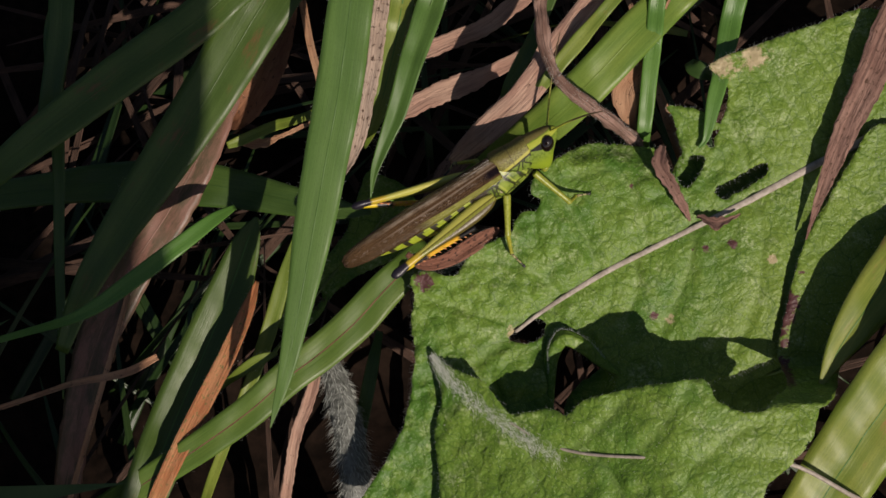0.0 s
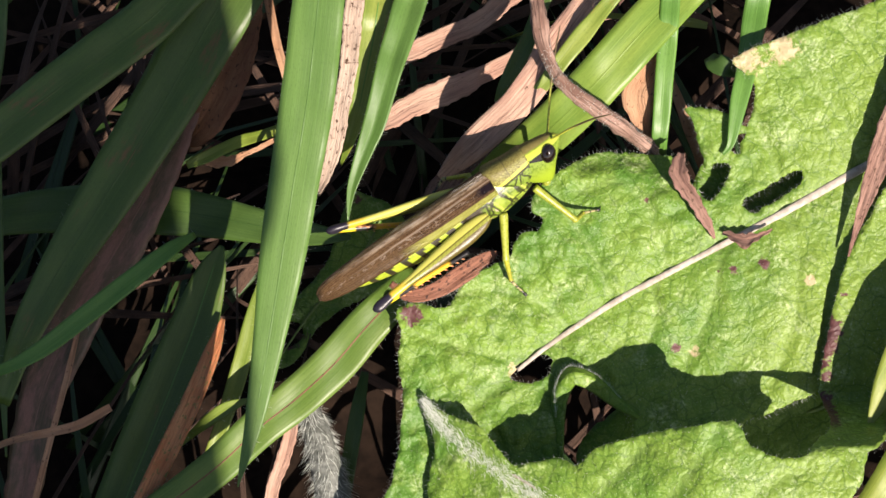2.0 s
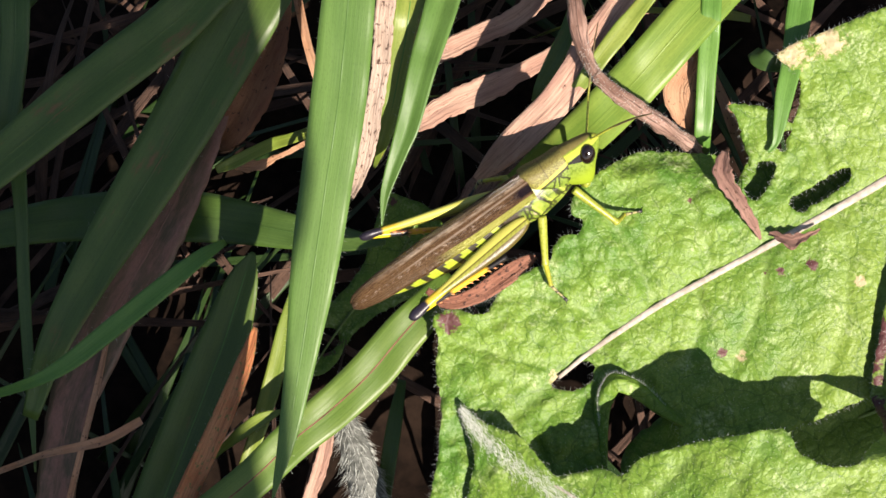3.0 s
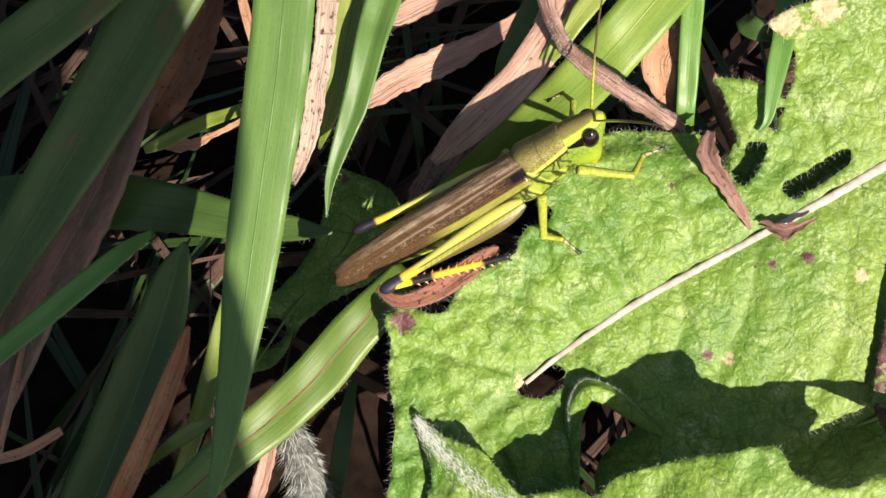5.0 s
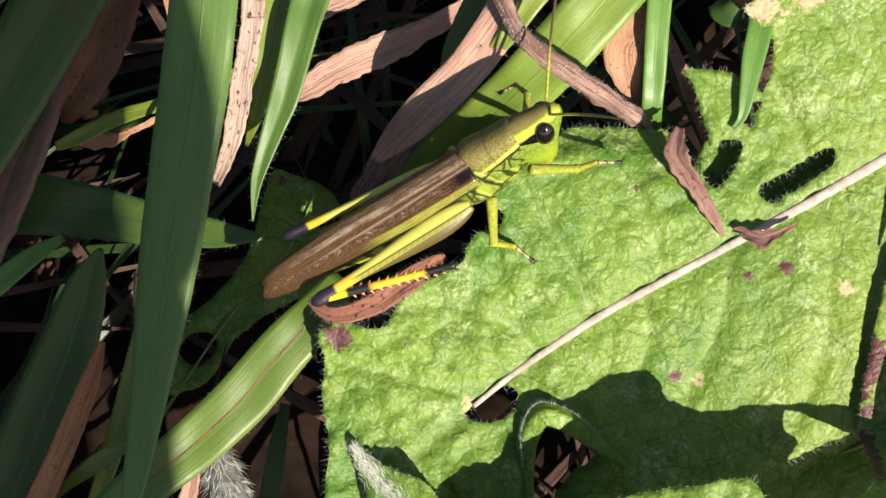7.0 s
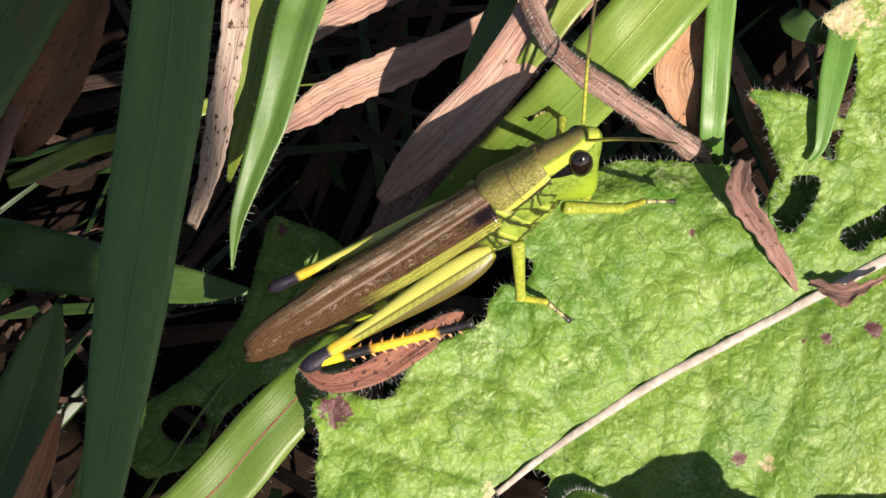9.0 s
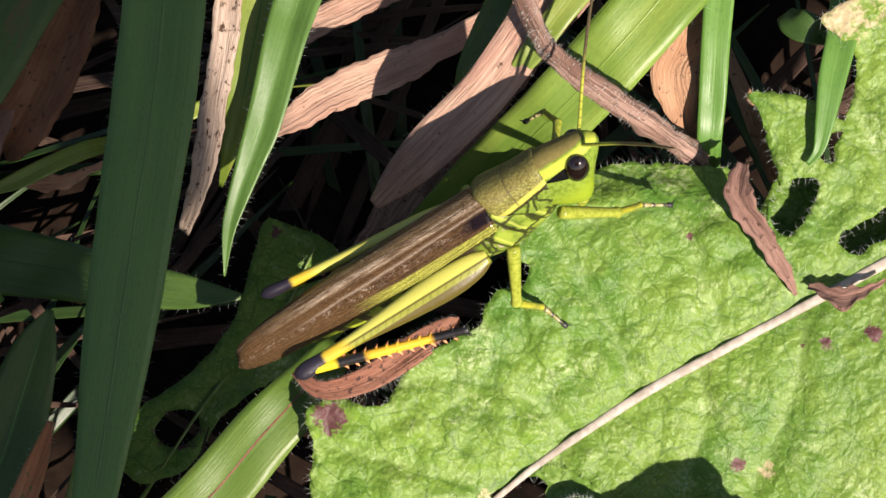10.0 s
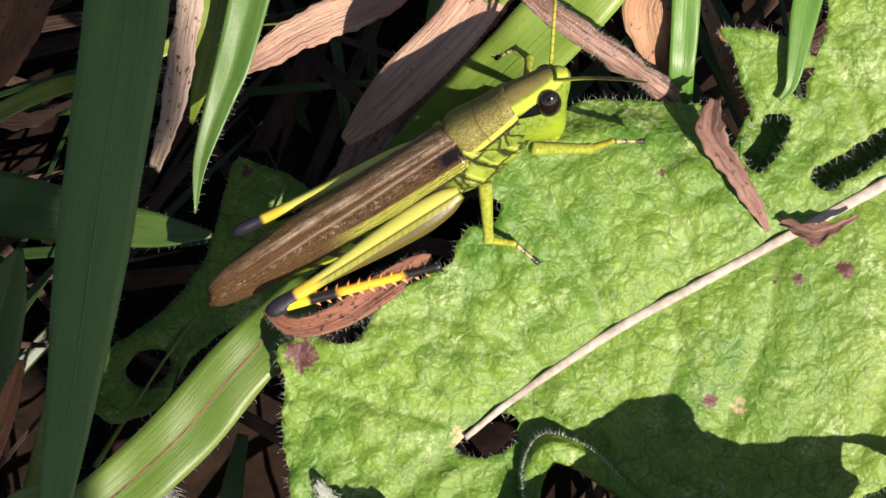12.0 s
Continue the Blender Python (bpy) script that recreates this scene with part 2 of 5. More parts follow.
def thing(name, origin, label, category, group="", kind=""):
    """An Empty on the slope at a place in millimetres."""
    ob = new(name)
    ob.empty_display_size = 0.005
    ob.matrix_world = FRAME @ Matrix.Translation(Vector(origin) * MM)
    return tagged(ob, label, category, group, kind)


def spline(points, n):
    """n + 1 rows along a Catmull-Rom curve through rows of numbers."""
    p = np.array(points, float)
    p = np.vstack([2 * p[0] - p[1], p, 2 * p[-1] - p[-2]])
    out = []
    for s in np.linspace(0, len(p) - 3, n + 1):
        i = min(int(s), len(p) - 4)
        t = s - i
        a, b, c, d = p[i:i + 4]
        out.append(0.5 * (2 * b + (c - a) * t + (2 * a - 5 * b + 4 * c - d) * t * t + (3 * b - a - 3 * c + d) * t ** 3))
    return np.array(out)


def strand(bm, base, way, length, radius):
    """A hair: a thin three-sided spike."""
    way = Vector(way).normalized()
    side = way.orthogonal().normalized() * radius
    other = way.cross(side)
    ring = [bm.verts.new(Vector(base) + side * math.cos(a) + other * math.sin(a)) for a in (0, 2.1, 4.2)]
    tip = bm.verts.new(Vector(base) + way * length)
    for i in range(3):
        bm.faces.new((ring[i], ring[(i + 1) % 3], tip))


def hairs(name, spots, parent, length=0.7, radius=0.014, wild=0.5, material=None, seed=3, label="fine white hairs"):
    """One mesh of hairs at rows of (place, direction), in millimetres from the parent."""
    rng = random.Random(seed)
    bm = bmesh.new()
    for place, way in spots:
        w = Vector(way).normalized() + Vector([rng.uniform(-wild, wild) for _ in range(3)])
        strand(bm, Vector(place) * MM, w, length * rng.uniform(0.5, 1.3) * MM, radius * MM)
    return tagged(part(name, bm, material or hair_white, parent, label), kind="stuff")


def ribbon(rows, fold=0.18, lean=0.0, thick=0.14, twist=0.0, wave=0.0, seed=0, samples=56, ragged=0.0):
    """A leaf blade along rows of (u, v, w, width): a folded, slightly waved, closed sheet. Gives the bmesh in metres
    from its first row, the origin, and its two edges."""
    rng = np.random.default_rng(seed)
    c = spline(rows, samples)
    c[:, 3] = np.maximum(c[:, 3], 0.05)
    phase = rng.uniform(0, 6, 4)
    bm = bmesh.new()
    uv = bm.loops.layers.uv.new("UVMap")
    origin = Vector(c[0, :3])
    cols = np.linspace(-1, 1, 9)
    grid, coords, along = [], {}, 0.0
    edges = ([], [], [])
    for i, row in enumerate(c):
        here = Vector(row[:3])
        t = (Vector(c[min(i + 1, samples), :3]) - Vector(c[max(i - 1, 0), :3])).normalized()
        if i:
            along += (here - Vector(c[i - 1, :3])).length
        face = Vector((0, 0, 1))
        if abs(t.dot(face)) > 0.9:
            face = Vector((0, 1, 0))
        side = t.cross(face).normalized()
        turn = Matrix.Rotation(lean + twist * i / samples, 3, t)
        side = turn @ side
        up = side.cross(t).normalized()
        line = []
        for s in cols:
            half = row[3] / 2
            bend = abs(s) * fold * half - 0.10 * half * s * s
            bend += wave * half * s * math.sin(along * 0.35 + phase[0]) + 0.05 * half * math.sin(along * 0.9 + phase[1] + 2 * s)
            wide = s * half * (1 + ragged * (math.sin(along * 1.9 + phase[2] + s) + math.sin(along * 4.7 + phase[3] * s)))
            line.append((here + side * wide + up * bend - origin, up))
            coords[(i, len(line) - 1)] = (s * half, along)
        edges[0].append((line[0][0], -side))
        edges[1].append((line[-1][0], side))
        edges[2].append((*line[4][0], min(row[3] * 0.07, 0.26)))
        grid.append(line)
    top = [[bm.verts.new((p + u * thick / 2) * MM) for p, u in line] for line in grid]
    low = [[bm.verts.new((p - u * thick / 2) * MM) for p, u in line] for line in grid]

    def face(vs, keys):
        f = bm.faces.new(vs)
        for loop, k in zip(f.loops, keys):
            loop[uv].uv = coords[k]

    last = len(cols) - 1
    for i in range(samples):
        for j in range(last):
            keys = [(i, j), (i, j + 1), (i + 1, j + 1), (i + 1, j)]
            face([top[a][b] for a, b in keys], keys)
            face([low[a][b] for a, b in reversed(keys)], list(reversed(keys)))
        for j in (0, last):
            keys = [(i, j), (i + 1, j)]
            vs = [top[i][j], top[i + 1][j], low[i + 1][j], low[i][j]]
            ks = [keys[0], keys[1], keys[1], keys[0]]
            face(vs if j == 0 else vs[::-1], ks if j == 0 else ks[::-1])
    for i in (0, samples):
        for j in range(last):
            keys = [(i, j), (i, j + 1)]
            vs = [top[i][j], low[i][j], low[i][j + 1], top[i][j + 1]]
            ks = [keys[0], keys[0], keys[1], keys[1]]
            face(vs if i == 0 else vs[::-1], ks if i == 0 else ks[::-1])
    bmesh.ops.recalc_face_normals(bm, faces=bm.faces)
    return bm, origin, edges


def rooted(rows, reach=26.0, ends=(0,)):
    """Rows lengthened from their first (0) or last (1) point down to the ground."""
    rows = [tuple(r) for r in rows]
    for end in ends:
        a, b = (rows[0], rows[1]) if end == 0 else (rows[-1], rows[-2])
        d = Vector((a[0] - b[0], a[1] - b[1])).normalized()
        mid = (a[0] + d.x * reach * 0.5, a[1] + d.y * reach * 0.5, a[2] - 5, a[3])
        v = a[1] + d.y * reach
        g = (a[0] + d.x * reach, v, soil(v) - 1.0, a[3] * 0.7)
        rows = [g, mid] + rows if end == 0 else rows + [mid, g]
    return rows


def blob(centre, radii, turn=0.0):
    bm = bmesh.new()
    bmesh.ops.create_uvsphere(bm, u_segments=24, v_segments=16, radius=1.0)
    m = Matrix.Translation(Vector(centre) * MM) @ Matrix.Rotation(turn, 4, "Y") @ Matrix.Diagonal((*[r * MM for r in radii], 1))
    bm.transform(m)
    return bm


BLADES = []


def grass(name, rows, material, label, category="grass", cilia=0.0, group="", parent=None, vein=None, **shape):
    """A grass blade as a thing with its parts, or, with a parent, as one blade of a tuft."""
    bm, origin, edges = ribbon(rows, **shape)
    seed = len(BLADES)
    if parent:
        ob = part("blade", bm, material, parent)
        ob.matrix_world = FRAME @ Matrix.Translation(origin * MM)
        BLADES.append(ob)
        return ob
    root = thing(name, origin, label, category, group)
    part("blade", bm, material, root)
    part("midvein", tube(edges[2][:-1], 6, 0.9, samples=len(edges[2])), vein or (grass_green if material is grass_lime else material), root)
    if cilia:
        rng = random.Random(seed)
        spots = []
        for edge in edges[:2]:
            for (p, d), (q, _) in zip(edge, edge[1:]):
                for _ in range(max(1, round((q - p).length * cilia))):
                    spots.append((p.lerp(q, rng.random()), d + Vector((0, 0, 0.25))))
        hairs("fringe", spots, root, 0.5, 0.008, 0.45, seed=seed)
    BLADES.append(root)
    return root


# ---- ground ----
def ground():
    n = 110
    bm = bmesh.new()
    rng = np.random.default_rng(5)

    def far(i):
        s = (i / n) * 2 - 1
        return s * 0.16 + math.copysign(abs(s) ** 9 * 60, s)

    vs = [[None] * (n + 1) for _ in range(n + 1)]
    for i in range(n + 1):
        for j in range(n + 1):
            x, y = far(i), far(j)
            z = 0.006 * noise.noise(Vector((x * 45, y * 45, 0))) + 0.003 * noise.noise(Vector((x * 160, y * 160, 3)))
            vs[i][j] = bm.verts.new((x, y, z * (1 if abs(x) < 1 and abs(y) < 1 else 0.3)))
    for i in range(n):
        for j in range(n):
            bm.faces.new((vs[i][j], vs[i + 1][j], vs[i + 1][j + 1], vs[i][j + 1]))
    tagged(part("ground", bm, soil_dark), "soil beneath the grass, near-black with the gaps' shade in its colour", "ground", kind="structure")


ground()


# ---- broad leaves ----
def sheet(outline, holes, height, step, midrib=None, side_veins=(), decay=(), tan=(), thick=0.28, teeth=0.12, seed=1):
    """A broad leaf as a closed sheet: a triangle mesh inside the outline, without the holes, raised to height(u, v).
    Rows of decay and tan are (u, v, radius)."""
    rng = random.Random(seed)

    def loop(pts, n_per=6):
        p = np.array(pts, float)
        p = np.vstack([p[-1], p, p[0], p[1]])
        out = []
        for i in range(len(pts)):
            a, b, c, d = p[i:i + 4]
            n = max(2, int(np.linalg.norm(c - b) / step * 1.3))
            for t in np.linspace(0, 1, n, endpoint=False):
                q = 0.5 * (2 * b + (c - a) * t + (2 * a - 5 * b + 4 * c - d) * t * t + (3 * b - a - 3 * c + d) * t ** 3)
                out.append((q[0] + rng.uniform(-teeth, teeth), q[1] + rng.uniform(-teeth, teeth)))
        return np.array(out)

    loops = [loop(outline)] + [loop(h) for h in holes]

    def inside(x, y, poly):
        x0, y0 = poly[:, 0], poly[:, 1]
        x1, y1 = np.roll(x0, -1), np.roll(y0, -1)
        hit = ((y0 > y) != (y1 > y)) & (x < (x1 - x0) * (y - y0) / np.where(y1 == y0, 1e-9, y1 - y0) + x0)
        return hit.sum() % 2 == 1

    def within(x, y):
        return inside(x, y, loops[0]) and not any(inside(x, y, h) for h in loops[1:])

    pts, edges = [], []
    for lp in loops:
        k = len(pts)
        pts += [Vector(p) for p in lp]
        edges += [(k + i, k + (i + 1) % len(lp)) for i in range(len(lp))]
    rim = len(pts)
    border = np.vstack(loops)
    lo, hi = border.min(0), border.max(0)
    y, odd = lo[1], False
    while y < hi[1]:
        x = lo[0] + (step / 2 if odd else 0)
        while x < hi[0]:
            if within(x, y) and ((border - (x, y)) ** 2).sum(1).min() > (0.5 * step) ** 2:
                pts.append(Vector((x + rng.uniform(-0.1, 0.1) * step, y + rng.uniform(-0.1, 0.1) * step)))
            x += step
        y, odd = y + step * 0.87, not odd
    verts, _, faces, *_ = delaunay_2d_cdt(pts, edges, [], 0, 1e-5)
    faces = [f for f in faces if within(*(sum((verts[i] for i in f), Vector((0, 0))) / 3))]

    lines = [spline(line, 40) for line in side_veins]
    rib = spline(midrib, 60) if midrib else None

    def nearest(line, u, v):
        return math.sqrt(((line[:, :2] - (u, v)) ** 2).sum(1).min())

    bm = bmesh.new()
    layers = [bm.verts.layers.float.new(k) for k in ("vein", "decay", "tan")]
    top, low = [], []
    for p in verts:
        u, v = p
        near = min((nearest(line, u, v) for line in lines), default=9.0)
        vein = math.exp(-(near / 0.32) ** 2)
        z = height(u, v) - 0.34 * math.exp(-(near / 0.75) ** 2)
        sway = Vector((u + 1.2 * noise.noise(Vector((u * 0.4, v * 0.4, 2))), v + 1.2 * noise.noise(Vector((u * 0.4, v * 0.4, 7))), seed))
        d = noise.voronoi(sway * 0.40)[0]
        e = noise.voronoi(sway * 0.95)[0]
        quilt = noise.noise(Vector((u * 0.28, v * 0.28, seed))) * 0.55 + 1.2 * min(0.7, d[1] - d[0]) + 0.24 * min(0.7, e[1] - e[0])
        swell = 0.5 + noise.noise(Vector((u * 0.075, v * 0.075, seed + 5)))
        quilt *= min(1.0, 0.35 + near * 0.5) * (0.36 + 0.74 * min(1.0, max(0.0, swell)))
        if rib is not None:
            off = nearest(rib, u, v)
            flat = min(1.0, max(0.0, (u - 22.0) / 12.0))
            quilt *= min(1.0, max(0.0, (off - 0.5) * 0.5)) * (1.0 - 0.6 * flat)
            z -= 0.28 * math.exp(-(off / 1.3) ** 2)
        z += quilt
        vals = (vein, max((math.exp(-((u - a) ** 2 + (v - b) ** 2) / r ** 2) for a, b, r in decay), default=0),
                max((math.exp(-((u - a) ** 2 + (v - b) ** 2) / r ** 2) for a, b, r in tan), default=0))
        for bucket, dz in ((top, thick / 2), (low, -thick / 2)):
            vert = bm.verts.new((u * MM, v * MM, (z + dz) * MM))
            for lay, val in zip(layers, vals):
                vert[lay] = val
            bucket.append(vert)
    count = {}
    for f in faces:
        bm.faces.new([top[i] for i in f])
        bm.faces.new([low[i] for i in reversed(f)])
        for a, b in zip(f, f[1:] + f[:1]):
            key = (min(a, b), max(a, b))
            count[key] = count.get(key, 0) + 1
            count[key, "way"] = (a, b)
    for key in [k for k in count if count[k] == 1]:
        a, b = count[key, "way"]
        bm.faces.new((top[b], top[a], low[a], low[b]))
    edge_spots = []
    for key in [k for k in count if count[k] == 1]:
        a, b = count[key, "way"]
        d = (verts[b] - verts[a]).normalized()
        edge_spots.append((top[a].co / MM, Vector((d.y, -d.x, 0.35))))
    face_spots = [top[rng.randrange(len(top))].co / MM for _ in range(2600)]
    return bm, edge_spots, [(p, Vector((0.1, 0.25, 1))) for p in face_spots]


def tube(rows, sides=8, squash=1.0, rough=0.0, seed=0, samples=40):
    """A round stem along rows of (u, v, w, width), as a bmesh in metres with UV in millimetres."""
    c = spline(rows, samples)
    bm = bmesh.new()
    uv = bm.loops.layers.uv.new("UVMap")
    rings, along, lens = [], 0.0, []
    for i, row in enumerate(c):
        here = Vector(row[:3])
        t = (Vector(c[min(i + 1, samples), :3]) - Vector(c[max(i - 1, 0), :3])).normalized()
        side = t.cross(Vector((0, 0, 1)))
        side = side.normalized() if side.length > 0.05 else Vector((1, 0, 0))
        up = side.cross(t)
        along += (here - Vector(c[max(i - 1, 0), :3])).length
        lens.append(along)
        ring = []
        for k in range(sides):
            a = k * math.tau / sides
            r = max(row[3], 0.04) / 2 * (1 + rough * noise.noise(Vector((k * 1.7, along * 0.6, seed))))
            ring.append(bm.verts.new((here + side * math.cos(a) * r + up * math.sin(a) * r * squash) * MM))
        rings.append(ring)
    for i in range(samples):
        for k in range(sides):
            m = (k + 1) % sides
            f = bm.faces.new((rings[i][k], rings[i][m], rings[i + 1][m], rings[i + 1][k]))
            for loop, (x, y) in zip(f.loops, ((k, i), (k + 1, i), (k + 1, i + 1), (k, i + 1))):
                loop[uv].uv = (x * 0.4, lens[y])
    bm.faces.new(rings[0][::-1])
    bm.faces.new(rings[-1])
    bmesh.ops.recalc_face_normals(bm, faces=bm.faces)
    return bm


LOBE_RIM = [tuple(p[:2]) for p in spline([(15.7, 12.4, 0), (18.6, 12.9, 0), (22.6, 12.6, 0), (25.4, 12.1, 0)], 16)]


def main_height(u, v):
    """The upper leaf: it dips to the midrib's lower end, and its right edge folds away."""
    z = 0.25 * math.sin(u * 0.16 + 1) + 0.3 * math.sin(v * 0.21 + u * 0.07)
    z -= 0.004 * max(0, -u) ** 2
    d = min(math.hypot(u - a, v - b) for a, b in LOBE_RIM)
    return z - 2.3 * math.exp(-(d / 1.9) ** 2)


MAIN_OUTLINE = [
    (-5.2, -6.9), (-5.8, -4.4), (-3.5, -3.4), (-1.4, -4.0), (0.1, -3.9), (0.8, -2.7), (2.3, -1.0), (4.5, 0.3), (6.9, 1.4), (7.5, 3.0), (8.6, 4.1),
    (10.1, 4.2), (10.7, 5.6), (9.4, 6.7), (10.7, 9.4), (15.7, 12.4), (18.6, 12.9), (22.6, 12.6), (25.8, 12.1), (26.7, 10.3), (27.8, 8.2), (28.0, 9.4),
    (28.8, 10.9), (28.4, 12.7), (28.1, 14.0), (27.7, 15.9), (26.8, 17.6), (28.9, 17.5), (31.2, 17.0), (32.7, 15.9), (33.5, 15.4), (34.4, 17.5), (34.5, 19.6),
    (34.0, 20.6), (33.2, 21.5), (32.0, 22.6), (33.1, 23.5), (34.7, 24.2), (37.3, 25.1), (46.2, 28.2), (52.8, 30.1), (60.8, 27.3), (62.1, 18.7), (56.8, 9.4),
    (52.8, 1.4), (48.9, -6.6), (41.8, -13.5), (37.8, -15.4), (34.8, -16.8), (32.3, -17.8), (26.3, -23.8), (15.7, -23.8), (7.7, -25.8), (-2.9, -34.5), (-12.2, -34.5),
    (-8.6, -27.2), (-6.4, -22.5), (-5.4, -17.2), (-5.2, -13.2), (-5.7, -9.9)]
MAIN_HOLES = [
    [(6.8, -12.0), (9.4, -9.6), (11.4, -10.0), (10.9, -11.9), (8.7, -12.7)],
    [(12.1, -13.2), (13.3, -12.7), (17.0, -14.5), (20.0, -16.5), (19.7, -21.2), (14.3, -22.5), (12.1, -19.8)],
    [(28.1, 9.0), (28.9, 10.8), (31.0, 11.4), (31.6, 10.8), (31.4, 9.8), (30.4, 8.1), (29.4, 7.2), (28.4, 7.7)],
    [(32.9, 7.1), (35.2, 8.3), (38.9, 10.4), (39.6, 9.7), (39.3, 8.9), (36.3, 6.9), (34.2, 5.8), (33.4, 6.1)],
    [(31.9, 12.7), (32.0, 13.8), (32.5, 14.5), (33.4, 14.6), (32.9, 13.6), (32.7, 12.5), (32.2, 12.4)],
]
MAIN_RIB = [(7.6, -11.2, -0.4, 0.3), (11.6, -8.2, -0.4, 0.4), (18.6, -3.8, -0.4, 0.5), (24.6, -0.7, -0.4, 0.5), (30.0, 2.0, -0.4, 0.5), (37.4, 5.7, -0.4, 0.6),
            (46.1, 10.4, -0.4, 0.7), (54.3, 14.6, -0.8, 0.9), (62.8, 19.2, -3.0, 1.3)]
MAIN_VEINS = [
    [(18.0, -3.1), (16.3, 1.4), (13.3, 6.0), (12.0, 9.4)],
    [(24.3, 0.1), (23.0, 4.7), (19.7, 9.4), (14.3, 8.4)],
    [(13.3, -6.6), (10.4, -3.9), (5.0, -1.9), (1.1, -2.6)],
    [(9.7, -9.2), (5.0, -9.2), (-0.3, -7.9), (-4.2, -6.6)],
    [(30.3, 2.9), (29.9, -1.9), (28.3, -6.6), (26.3, -10.6)],
    [(22.3, -0.9), (23.0, -5.2), (21.6, -9.2), (19.7, -10.6)],
    [(37.6, 6.7), (38.9, 0.7), (38.2, -6.6), (35.6, -13.2)],
    [(46.2, 10.7), (43.6, 2.7), (42.2, -5.2), (40.9, -13.2)],
    [(46.2, 10.7), (44.2, 16.0), (40.2, 20.6), (36.9, 23.3)],
    [(51.5, 13.3), (48.9, 19.3), (46.2, 24.0), (43.6, 26.6)],
    [(7.7, -10.6), (4.4, -13.9), (-0.3, -16.5), (-4.2, -17.2)],
    [(37.6, 6.7), (36.3, 12.0), (34.9, 15.3), (34.3, 17.3)],
]
DECAY = [(*(-4.1, -4.7), 1.5), (*(22.2, 7.4), 0.5),
         (*(31.7, -0.5), 0.6), (*(35.1, 0.1), 0.8), (*(8.0, -10.8), 0.6), (*(30.3, -0.6), 0.4), (*(25.3, -9.1), 0.7)]
TAN = [(*(33.6, 23.0), 2.6), (*(37.6, 24.0), 2.4), (*(27.3, -9.6), 0.9), (*(40.2, -1.9), 0.8), (*(7.4, -11.4), 1.3)]


def broad_leaf():
    leaf = thing("broad_leaf", (0, 0, 0), "large green lobed leaf with bitten holes and pale midrib", "leaf")
    bm, rim, face = sheet(MAIN_OUTLINE, MAIN_HOLES, main_height, 0.5, MAIN_RIB, MAIN_VEINS, DECAY, TAN, seed=1)
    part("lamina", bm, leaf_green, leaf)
    rib = [(u, v, w if w < -2 else main_height(u, v) - 0.08, d * 1.42) for u, v, w, d in MAIN_RIB]
    part("midrib", tube(rib, 10, 0.42, 0.12, 3, 110), rib_pale, leaf, "pale raised midrib")
    hairs("edge_hairs", [s for s in rim for _ in range(2)], leaf, 0.72, 0.011, 0.6)
    hairs("face_hairs", face, leaf, 0.35, 0.010, 0.6, seed=4)
    curl, start, _ = ribbon([(12.1, -21.8, 0.2, 0.5), (11.8, -17.1, 0.8, 1.5), (12.0, -13.8, 1.8, 2.0), (13.5, -11.6, 2.8, 2.2), (16.2, -12.5, 2.2, 2.1), (18.6, -14.6, 1.0, 1.7), (21.0, -16.6, 0.3, 0.7)],
                            fold=-0.5, lean=-0.5, thick=0.28, seed=3)
    lobe = part("lobe", curl, leaf_green, leaf, "curled downy lobe beside a hole")
    lobe.location = start * MM
    rng = random.Random(31)
    arc = spline([(11.7, -16.4, 2.0), (11.7, -13.1, 3.0), (13.2, -10.8, 3.6), (16.2, -11.8, 3.0), (18.9, -14.5, 1.6)], 50)
    hairs("lobe_hairs", [(arc[rng.randrange(51)], (rng.uniform(-0.6, 0.4), 0.8, 0.4)) for _ in range(260)], leaf, 0.6, 0.014, 0.4, seed=13)
    stalk = [(62.4, 19.4, -3.0, 1.5), (69.5, 22.2, -12.0, 1.7), (78.7, 24.9, -30.0, 1.9)]
    v = stalk[-1][1]
    part("petiole", tube(stalk + [(stalk[-1][0] + 3, v, soil(v) - 1, 2.0)]), rib_pale, leaf, "pale green leaf stalk")


broad_leaf()


